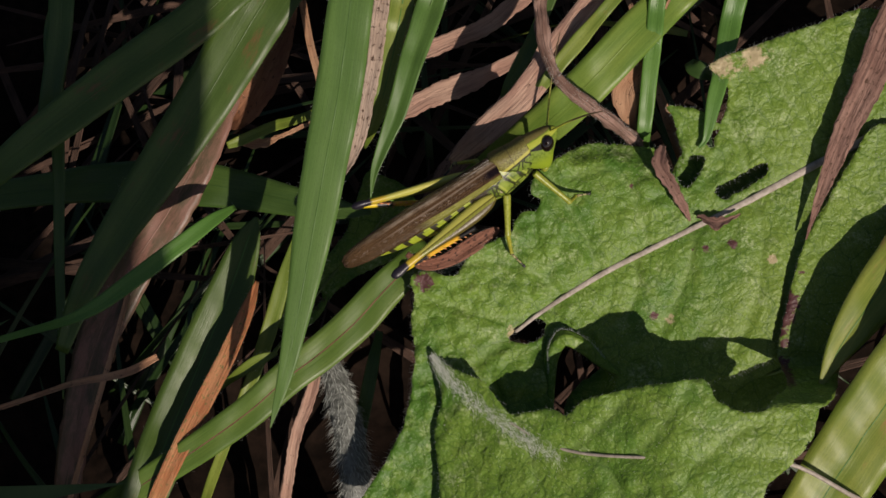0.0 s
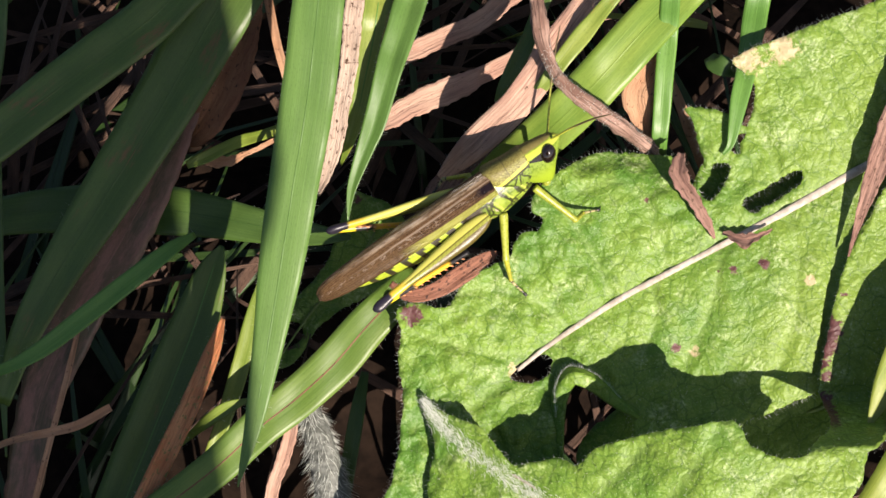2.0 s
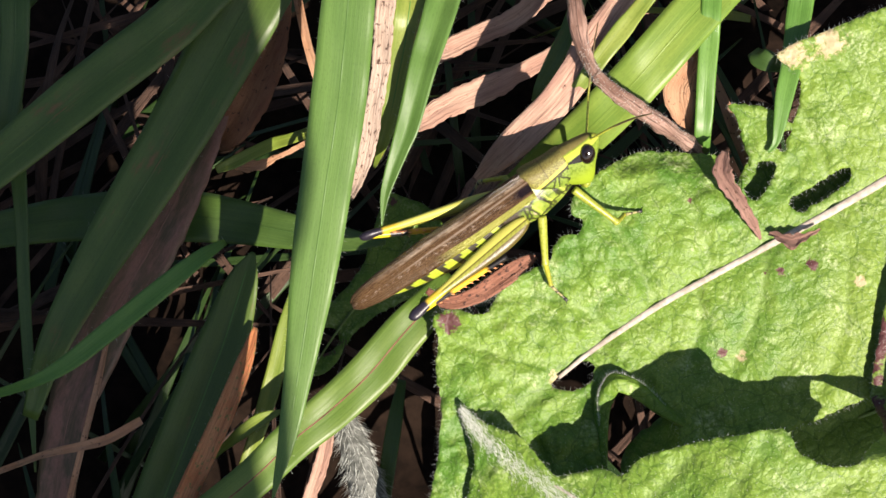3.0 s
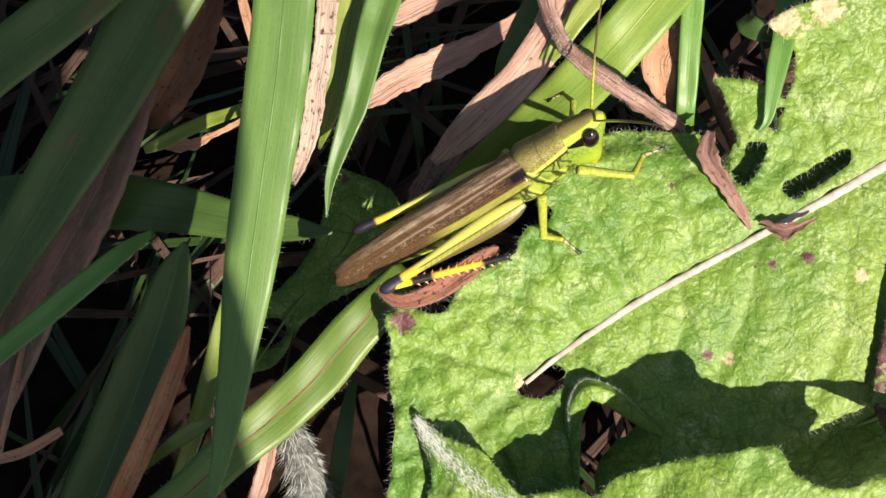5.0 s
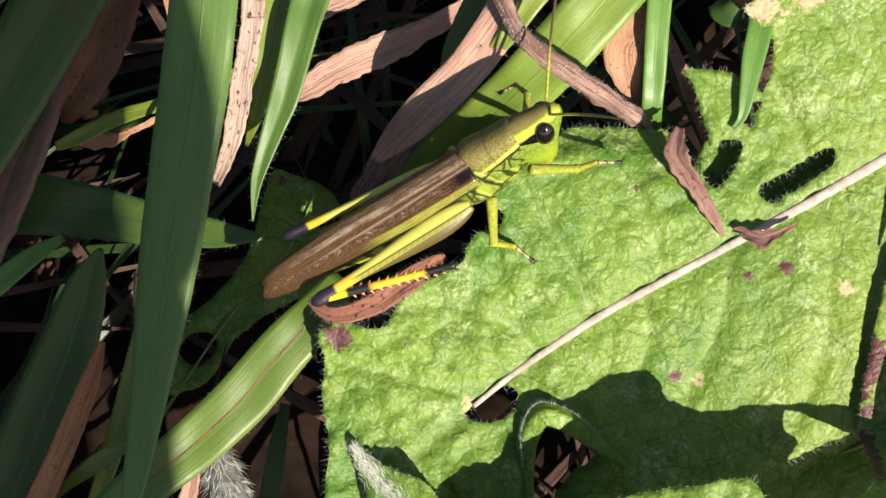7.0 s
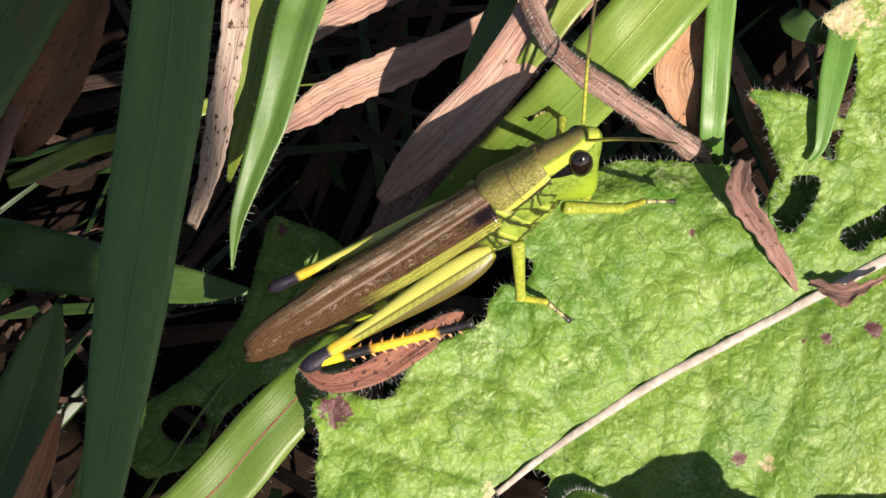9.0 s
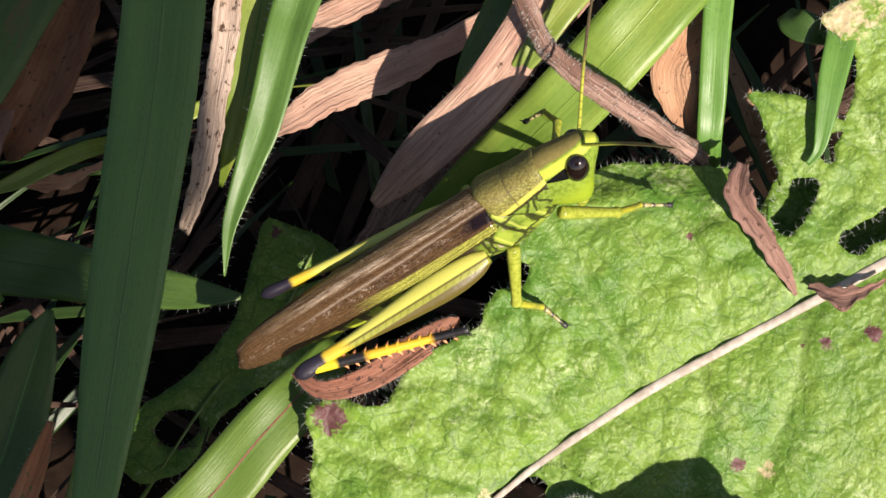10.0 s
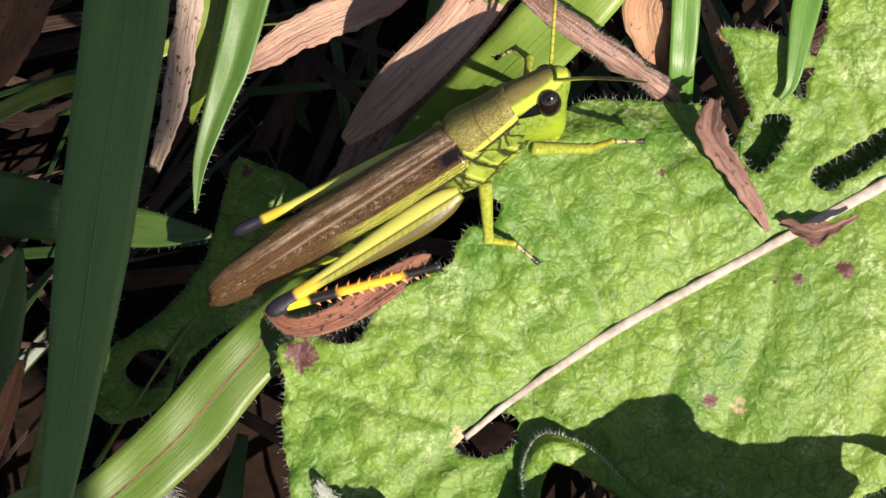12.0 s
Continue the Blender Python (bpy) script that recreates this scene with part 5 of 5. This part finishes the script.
def wing_material():
    """UV: from the back's midline (0) to the lower edge (1), and millimetres from the wing's base."""
    n = Nodes("wing", "UV")
    r, s, _ = n.split(n.co)
    cells = n.add("ShaderNodeTexVoronoi", Scale=1.0)
    cells.feature = "DISTANCE_TO_EDGE"
    n.join(n.scaled(44, 3.0, 1), cells.inputs["Vector"])
    net = n.steps(cells.outputs["Distance"], 0.14, 0.02)
    drift = n.math("MULTIPLY_ADD", s, -0.006, r)
    long = n.steps(n.math("SINE", n.math("MULTIPLY", drift, 95.0)), 0.55, 0.95)
    mott = n.noise(n.scaled(7, 0.5, 1), 1.0, 4, 0.6)
    flank = n.steps(n.math("MULTIPLY_ADD", s, 0.004, r), 0.36, 0.44)
    side = n.mix(n.steps(mott, 0.35, 0.7), (0.030, 0.014, 0.006), (0.092, 0.046, 0.019))
    side = n.mix(n.steps(s, 9.0, 15.0), side, n.mix(mott, (0.042, 0.021, 0.008), (0.120, 0.063, 0.024)))
    back = n.mix(n.steps(mott, 0.35, 0.7), (0.17, 0.095, 0.035), (0.36, 0.23, 0.095))
    col = n.mix(flank, back, side)
    # Pale ridge band, with the sun's glare along it put into the colour.
    pale = n.math("MULTIPLY", n.steps(r, 0.27, 0.33), n.steps(r, 0.47, 0.41))
    col = n.mix(n.math("MULTIPLY", n.math("MULTIPLY", n.math("MULTIPLY", pale, n.steps(mott, 0.3, 0.62)), 0.95), n.steps(s, 21.0, 13.0)), col, (0.52, 0.41, 0.30))
    col = n.mix(n.math("MULTIPLY", net, 0.45), col, n.mix(flank, (0.09, 0.05, 0.025), (0.27, 0.16, 0.075)))
    col = n.mix(n.math("MULTIPLY", long, 0.45), col, n.mix(flank, (0.08, 0.043, 0.02), (0.25, 0.145, 0.065)))
    # Light caught by the cross-veins, painted as pale dashes.
    glint = n.math("MULTIPLY", n.math("MULTIPLY", n.steps(r, 0.56, 0.60), n.steps(r, 0.74, 0.68)), n.math("MULTIPLY", net, n.steps(n.noise(n.scaled(9, 1.3, 1), 1.0, 3), 0.48, 0.6)))
    col = n.mix(n.math("MULTIPLY", glint, 0.75), col, (0.40, 0.31, 0.24))
    vein = n.math("MULTIPLY", n.math("MULTIPLY", n.steps(drift, 0.475, 0.49), n.steps(drift, 0.53, 0.515)), n.steps(s, 19.0, 14.0))
    col = n.mix(n.math("MULTIPLY", vein, 0.6), col, (0.42, 0.33, 0.25))
    stripe = n.math("MULTIPLY", n.steps(n.math("MULTIPLY_ADD", s, 0.006, r), 0.83, 0.86), n.steps(s, 13.0, 8.5))
    col = n.mix(stripe, col, n.mix(mott, (0.30, 0.32, 0.045), (0.48, 0.46, 0.10)))
    dark = n.math("MULTIPLY", n.math("MULTIPLY", n.steps(r, 0.52, 0.58), n.steps(r, 0.80, 0.74)), n.steps(n.math("MULTIPLY_ADD", mott, 1.6, s), 3.4, 2.2))
    col = n.mix(dark, col, (0.014, 0.007, 0.010))
    return n.finish(col, 0.27, n.math("ADD", n.math("MULTIPLY", net, 0.8), long), 1.0, 0.00016, 0.0, 0.4)


wing_brown = wing_material()
membrane = plain_material("wing membrane", (0.35, 0.33, 0.33), (0.5, 0.47, 0.45), 2.0, 0.2, through=0.3)


def loft(sections, sides=20, power=2.3, n=None):
    """A closed body through rows of (x, z low, z high, half width), in millimetres."""
    rows = spline(sections, n or len(sections) * 4)
    bm = bmesh.new()
    rings = []
    for x, lo, hi, hw in rows:
        ring = []
        for k in range(sides):
            a = k * math.tau / sides
            c, d = math.cos(a), math.sin(a)
            y = math.copysign(abs(c) ** (2 / power), c) * max(hw, 0.02)
            z = (lo + hi) / 2 + math.copysign(abs(d) ** (2 / power), d) * max((hi - lo) / 2, 0.02)
            ring.append(bm.verts.new((x * MM, y * MM, z * MM)))
        rings.append(ring)
    for p, q in zip(rings, rings[1:]):
        for k in range(sides):
            m = (k + 1) % sides
            bm.faces.new((p[k], p[m], q[m], q[k]))
    bm.faces.new(rings[0][::-1])
    bm.faces.new(rings[-1])
    bmesh.ops.recalc_face_normals(bm, faces=bm.faces)
    return bm


def spikes(bm, rows):
    """Add cones at rows of (place, direction, length, radius), in millimetres."""
    for place, way, length, radius in rows:
        strand(bm, Vector(place) * MM, way, length * MM, radius * MM)


def tegmen(side):
    """One folded forewing: a flat strip along the back and a steep flank. side: -1 right, 1 left."""
    bm = bmesh.new()
    uv = bm.loops.layers.uv.new("UVMap")
    n, m = 46, 14
    tip, base = -15.2, 7.4
    lift = 0.10 if side < 0 else 0.0
    top, low, key = [], [], {}
    for i in range(n + 1):
        s = i / n
        x = base + (tip - base) * s
        end = math.sqrt(max(0.0, 1 - max(0.0, (s - 0.80) / 0.20) ** 2.2))
        ridge = 2.15 - 0.45 * min(1.0, s * 2) - 0.85 * max(0, s - 0.55) / 0.45
        deep = (2.05 + 0.55 * min(1, s * 3)) * (1 - 0.28 * max(0, s - 0.6) / 0.4) * (0.06 + 0.94 * end)
        wide = (1.08 + 0.10 * math.sin(s * 3)) * (1 - 0.45 * s) * (0.3 + 0.7 * end)
        drop = (1 - end) * -0.9
        rows = []
        for j in range(m + 1):
            r = j / m
            if r < 0.38:
                q = r / 0.38
                y, z = 0.10 - (wide + 0.10) * q, ridge - 0.22 * q * q
            else:
                q = (r - 0.38) / 0.62
                y = -wide - (2.25 - wide) * math.sin(q * 1.4) * (1 - 0.55 * s) - 0.05
                z = ridge - 0.22 - deep * q
            z += drop
            ripple = 0.035 * math.sin(r * 40) * min(1, s * 5)
            rows.append(Vector((x, y if side < 0 else -y, z + lift + ripple)))
            key[i, j] = (r, s * (base - tip))
        top.append([bm.verts.new(p * MM) for p in rows])
        low.append([bm.verts.new((p + Vector((0, (0.07 if side < 0 else -0.07), -0.05))) * MM) for p in rows])

    def quad(vs, ks):
        f = bm.faces.new(vs)
        for loop, k in zip(f.loops, ks):
            loop[uv].uv = key[k]

    for i in range(n):
        for j in range(m):
            ks = [(i, j), (i, j + 1), (i + 1, j + 1), (i + 1, j)]
            quad([top[a][b] for a, b in ks], ks)
            quad([low[a][b] for a, b in ks[::-1]], ks[::-1])
        for j in (0, m):
            ks = [(i, j), (i + 1, j), (i + 1, j), (i, j)]
            quad([top[i][j], top[i + 1][j], low[i + 1][j], low[i][j]], ks)
    for i in (0, n):
        for j in range(m):
            ks = [(i, j), (i, j + 1), (i, j + 1), (i, j)]
            quad([top[i][j], top[i][j + 1], low[i][j + 1], low[i][j]], ks)
    bmesh.ops.recalc_face_normals(bm, faces=bm.faces)
    return bm


def limb(length, thick, sides=10):
    """A slender limb along x, thicker at both joints."""
    h = thick / 2
    return loft([(-0.05, -h, h, h), (length * 0.1, -h * 1.1, h * 1.1, h), (length * 0.5, -h * 0.95, h * 0.95, h * 0.85), (length * 0.88, -h * 0.8, h * 0.8, h * 0.75),
                 (length, -h * 0.95, h * 0.95, h * 0.9), (length + 0.15, -h * 0.3, h * 0.3, h * 0.3)], sides, 2.0, 20)


def shin(length, thick):
    """A tibia along x with its jointed foot beyond it, bent forward."""
    bm = limb(length, thick)
    foot = bmesh.new()
    along = Vector((math.cos(0.7), 0, -math.sin(0.7)))
    for at, l, r in ((0.0, 0.75, 0.19), (0.62, 0.55, 0.18), (1.05, 1.0, 0.14), (1.85, 0.55, 0.21)):
        mid = Vector((length, 0, 0)) + along * (at + l / 2)
        bmesh.ops.create_uvsphere(foot, u_segments=10, v_segments=6, radius=1.0,
                                  matrix=Matrix.Translation(mid * MM) @ Matrix.Rotation(0.7, 4, "Y") @ Matrix.Diagonal((l * 0.58 * MM, r * MM, r * MM, 1)))
    tip = Vector((length, 0, 0)) + along * 2.3
    spikes(foot, [((tip.x, y, tip.z), (0.8, y * 5, -0.2), 0.5, 0.07) for y in (-0.12, 0.12)])
    me = bpy.data.meshes.new("foot")
    foot.to_mesh(me)
    foot.free()
    bm.from_mesh(me)
    bpy.data.meshes.remove(me)
    spikes(bm, [((length * q, 0.08 * (-1) ** k, -thick * 0.4), (0.5, 0.3 * (-1) ** k, -1), 0.4, 0.03) for k, q in enumerate(np.linspace(0.35, 0.95, 8))])
    return bm


def aim(base, tip, up):
    """A pose at base whose x points to tip and whose z is as near to up as it can be."""
    x = (Vector(tip) - Vector(base)).normalized()
    y = Vector(up).cross(x).normalized()
    z = x.cross(y)
    m = Matrix((x, y, z)).transposed().to_4x4()
    m.translation = Vector(base) * MM
    return m


def body_pose(u, v, w, angle, raised, roll):
    """The insect on the slope: the way of its body in the plane, how far its head is raised out of it, and its roll."""
    a, b, c = radians(angle), radians(raised), radians(roll)
    flat, side, out = Vector((math.cos(a), math.sin(a), 0)), Vector((-math.sin(a), math.cos(a), 0)), Vector((0, 0, 1))
    x = flat * math.cos(b) + out * math.sin(b)
    n = out * math.cos(b) - flat * math.sin(b)
    z = side * math.cos(c) + n * math.sin(c)
    y = z.cross(x)
    m = Matrix((x, y, z)).transposed().to_4x4()
    m.translation = Vector((u, v, w)) * MM
    return m


RESTING = body_pose(-1.13, 5.35, 6.0, 30.4, 0, 28)
RISEN = body_pose(2.38, 6.53, 6.5, 27.2, 18, 39)
LEGS = {}


def grasshopper():
    bug = new("grasshopper")
    bug.empty_display_size = 0.01
    bug.matrix_world = FRAME @ RESTING
    tagged(bug, "lime green and brown grasshopper perched on a leaf edge", "grasshopper")
    head = part("head", loft([(10.8, -1.7, 2.0, 1.35), (11.6, -2.2, 2.3, 1.55), (12.4, -2.7, 2.42, 1.62), (13.2, -2.95, 2.36, 1.6), (13.9, -2.4, 2.28, 1.5), (14.6, -1.35, 2.18, 1.32),
                              (15.3, -0.5, 2.02, 1.05), (15.9, 0.15, 1.72, 0.72), (16.3, 0.7, 1.35, 0.35)], 32, 2.3), skin_head, bug, "lime face with a black stripe behind the eye")
    for y in (-1.38, 1.38):
        part("eye", blob((14.30, y, 0.56), (0.84, 0.58, 1.08), 0.6), eye_dark, head, "glossy black eye")
    part("mouthparts", blob((12.7, 0, -2.75), (0.62, 0.85, 0.5), -0.6), skin_leg, head)
    part("pronotum", loft([(7.0, 1.9, 2.4, 0.75), (7.4, 0.2, 2.52, 1.45), (8.2, -0.6, 2.5, 1.64), (9.3, -1.3, 2.42, 1.64), (10.4, -1.5, 2.4, 1.62), (11.6, -1.4, 2.46, 1.62),
                           (12.0, -1.1, 2.42, 1.52)], 36, 2.9), skin_pronotum, bug, "olive-brown shield with yellow side stripes")
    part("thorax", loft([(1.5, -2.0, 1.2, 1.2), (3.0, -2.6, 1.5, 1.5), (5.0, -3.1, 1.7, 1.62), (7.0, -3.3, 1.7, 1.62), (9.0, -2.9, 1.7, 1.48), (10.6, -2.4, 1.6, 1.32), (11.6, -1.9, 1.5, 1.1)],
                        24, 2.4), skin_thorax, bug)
    part("abdomen", loft([(3.0, -2.9, 1.2, 1.5), (0.0, -3.2, 1.2, 1.6), (-4.0, -3.1, 1.1, 1.5), (-7.5, -2.6, 0.8, 1.3), (-10.0, -2.1, 0.6, 1.1), (-11.4, -1.6, 0.1, 0.6),
                          (-12.0, -1.2, -0.4, 0.2)], 22, 2.2), skin_abdomen, bug, "yellow-green abdomen with black patches")
    for side in (1, -1):
        part("forewing", tegmen(side), wing_brown, bug, "folded brown netted wing")
    part("hindwing", loft([(-6, -0.7, 0.4, 1.0), (-10, -1.2, 0.2, 0.85), (-13, -1.5, -0.3, 0.55), (-14.6, -1.3, -0.7, 0.3), (-15.0, -1.1, -0.9, 0.1)], 14, 2.0), membrane, bug,
         "pale folded hindwing tip")
    for y, key in ((-0.55, "feeler_right"), (0.55, "feeler_left")):
        rows = [(0, 0, 0, 0.30), (1, 0, 0.02, 0.26), (5, 0, 0.25, 0.24), (9, 0, 0.2, 0.22), (12.0, 0, -0.1, 0.12)]
        LEGS[key] = part("antenna", tube(rows, 7, samples=30), skin_feeler, bug)
        LEGS[key].matrix_basis = aim((15.3, y, 1.55), (18, y * 3, 4), (0, 0, 1))
    for key, l1, l2, thick in (("fore_right", 5.9, 2.9, 0.9), ("fore_left", 6.6, 2.9, 0.75), ("middle_right", 5.5, 2.9, 0.95), ("middle_left", 5.0, 3.4, 0.85)):
        upper = part("leg", limb(l1, thick), skin_leg, bug)
        lower = part("shin", shin(l2, thick * 0.6), skin_shin, upper)
        LEGS[key] = (upper, lower, l1, l2)
    for key in ("hind_right", "hind_left"):
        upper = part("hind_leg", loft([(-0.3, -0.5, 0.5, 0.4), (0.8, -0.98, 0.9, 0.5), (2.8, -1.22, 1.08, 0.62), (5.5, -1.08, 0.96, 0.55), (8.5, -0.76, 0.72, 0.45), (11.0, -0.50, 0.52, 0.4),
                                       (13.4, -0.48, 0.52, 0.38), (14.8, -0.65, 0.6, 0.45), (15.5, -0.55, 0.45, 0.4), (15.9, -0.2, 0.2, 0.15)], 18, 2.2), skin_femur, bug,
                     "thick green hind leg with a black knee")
        bm = limb(12.0, 0.72)
        for up in (1, -1):
            spikes(bm, [((q, -0.10 * (k % 3), 0.24 * up), (0.55, -0.3, 0.8 * up), 0.5, 0.20) for k, q in enumerate(np.linspace(3.0, 11.0, 11))])
        spikes(bm, [((11.8, y, z), (1, y * 2, z * 3), 0.9, 0.10) for y in (-0.2, 0.2) for z in (-0.2, 0.2)])
        lower = part("shin", bm, skin_hind_tibia, upper, "spiny yellow and black shin")
        LEGS[key] = (upper, lower, 15.2, 12.0)
    return bug


bug = grasshopper()


def bend(base, foot, l1, l2, up):
    """Where the knee lies of a leg from base to foot that bends towards up."""
    base, foot, up = Vector(base), Vector(foot), Vector(up)
    d = foot - base
    far = min(d.length, (l1 + l2) * 0.995)
    x = d.normalized()
    a = (l1 * l1 - l2 * l2 + far * far) / (2 * far)
    h = math.sqrt(max(l1 * l1 - a * a, 0.0))
    side = (up - x * up.dot(x)).normalized()
    return base + x * a + side * h, base + x * far


def on_body(body, place):
    """A place on the slope, in millimetres, as seen from the body."""
    return body.inverted() @ (Vector(place) * MM) / MM


def step(key, body, base, foot, up, toe=None):
    """The poses of a leg's two parts when its shin ends at a place on the slope. toe: the way of its foot there."""
    upper, lower, l1, l2 = LEGS[key]
    knee, end = bend(base, on_body(body, foot), l1, l2, up)
    m = aim(base, knee, up)
    k = aim(knee, end, -(body.to_3x3().inverted() @ Vector(toe)) if toe else up)
    k = m.inverted() @ k
    k.translation = Vector((l1, 0, 0)) * MM
    return m, k


def hind(key, body, base, knee, end, up):
    upper, lower, l1, l2 = LEGS[key]
    base, knee, end = Vector(base), on_body(body, knee), on_body(body, end)
    m = aim(base, knee, up)
    joint = base + (knee - base).normalized() * l1
    k = m.inverted() @ aim(joint, end, up)
    k.translation = Vector((l1, 0, 0)) * MM
    return m, k


def leg_rows(key, rows):
    upper, lower = LEGS[key][:2]
    walk(upper, [(t, m) for t, (m, k) in rows])
    walk(lower, [(t, k) for t, (m, k) in rows])


def motions():
    a, b = RESTING, RISEN
    walk(bug, [(0.0, FRAME @ a), (4.80, FRAME @ a), (4.95, FRAME @ b), (12.0, FRAME @ b)])
    base, up = (11.2, -1.1, -2.3), (0.1, -0.7, -0.7)
    s1 = step("fore_right", a, base, (15.1, 6.1, 1.6), up, (1.0, 0.05, -0.2))
    s2 = step("fore_right", a, base, (15.2, 9.4, 3.0), up, (1.0, 0.0, -0.2))
    s3 = step("fore_right", b, base, (19.5, 9.8, 1.8), up, (1.0, -0.05, -0.2))
    leg_rows("fore_right", [(0.0, s1), (4.35, s1), (4.55, s2), (4.85, s2), (5.15, s3), (12.0, s3)])
    base, up = (10.4, 1.2, -2.2), (0.6, 0.7, 0.6)
    s1 = step("fore_left", a, base, (12.1, 10.7, -1.0), up)
    s2 = step("fore_left", b, base, (12.1, 16.7, 1.0), (1.0, 0.2, 0.3))
    leg_rows("fore_left", [(0.0, s1), (4.35, s1), (4.8, s2), (12.0, s2)])
    base, up = (6.8, -1.2, -2.9), (-0.85, -0.5, 0.2)
    s1 = step("middle_right", a, base, (7.1, -1.7, 1.6), up, (0.65, -0.75, -0.2))
    s2 = step("middle_right", b, base, (11.6, 2.7, 1.6), up, (0.7, -0.7, -0.2))
    leg_rows("middle_right", [(0.0, s1), (4.80, s1), (4.95, s2), (12.0, s2)])
    base, up = (6.8, 1.3, -3.0), (-0.3, 0.7, 0.6)
    s1 = step("middle_left", a, base, (-0.3, 10.2, 0.0), up)
    s2 = step("middle_left", b, base, (5.6, 10.2, 0.0), up)
    leg_rows("middle_left", [(0.0, s1), (4.80, s1), (4.95, s2), (12.0, s2)])
    base, up = (5.0, -1.9, -1.9), (0.0, 0.6, 0.8)
    s1 = hind("hind_right", a, base, (-7.7, -4.0, 7.0), (2.0, 1.8, 3.0), up)
    s2 = hind("hind_right", b, base, (-4.5, -0.8, 6.0), (7.1, 1.6, 7.5), up)
    leg_rows("hind_right", [(0.0, s1), (4.80, s1), (4.95, s2), (12.0, s2)])
    base, up = (4.6, 2.0, 0.3), (0.0, -0.6, 0.8)
    s1 = hind("hind_left", a, base, (-12.4, 4.7, 5.0), (-1.0, 5.4, 2.0), up)
    s2 = hind("hind_left", b, base, (-8.4, 4.1, 3.0), (1.0, 7.1, 1.0), up)
    leg_rows("hind_left", [(0.0, s1), (4.80, s1), (4.95, s2), (12.0, s2)])
    root, out = (15.3, -0.55, 1.5), (0, 0, 1)
    f1 = aim(root, on_body(a, (17.4, 16.0, 17.0)), out)
    f2 = aim(root, on_body(b, (20.3, 12.9, 23.0)), out)
    walk(LEGS["feeler_right"], [(0.0, f1), (4.80, f1), (4.95, f2), (12.0, f2)])
    root = (15.3, 0.55, 1.6)
    f1 = aim(root, on_body(a, (12.7, 25.6, 6.0)), out)
    f2 = aim(root, on_body(b, (15.9, 24.8, 8.0)), out)
    walk(LEGS["feeler_left"], [(0.0, f1), (4.80, f1), (4.95, f2), (12.0, f2)])
    for plant, base in SHADE:
        # Shifts and turns set so the added plant's shade edge falls where wanted.
        sway = ((0.0, -0.5, -0.03), (0.5, 2, -0.01), (1.3, 7, 0.05), (2.0, 10.8, 0.08), (2.7, 11, 0.09), (4.4, 12, 0.15), (5.5, 14.2, 0.28), (6.6, 16, 0.2), (8.4, 18.5, 0.0), (12.0, 18.5, 0.0))
        walk(plant, [(t, FRAME @ Matrix.Translation((base + Vector((du, 0, 0))) * MM) @ Matrix.Rotation(turn, 4, "Z")) for t, du, turn in sway])


motions()
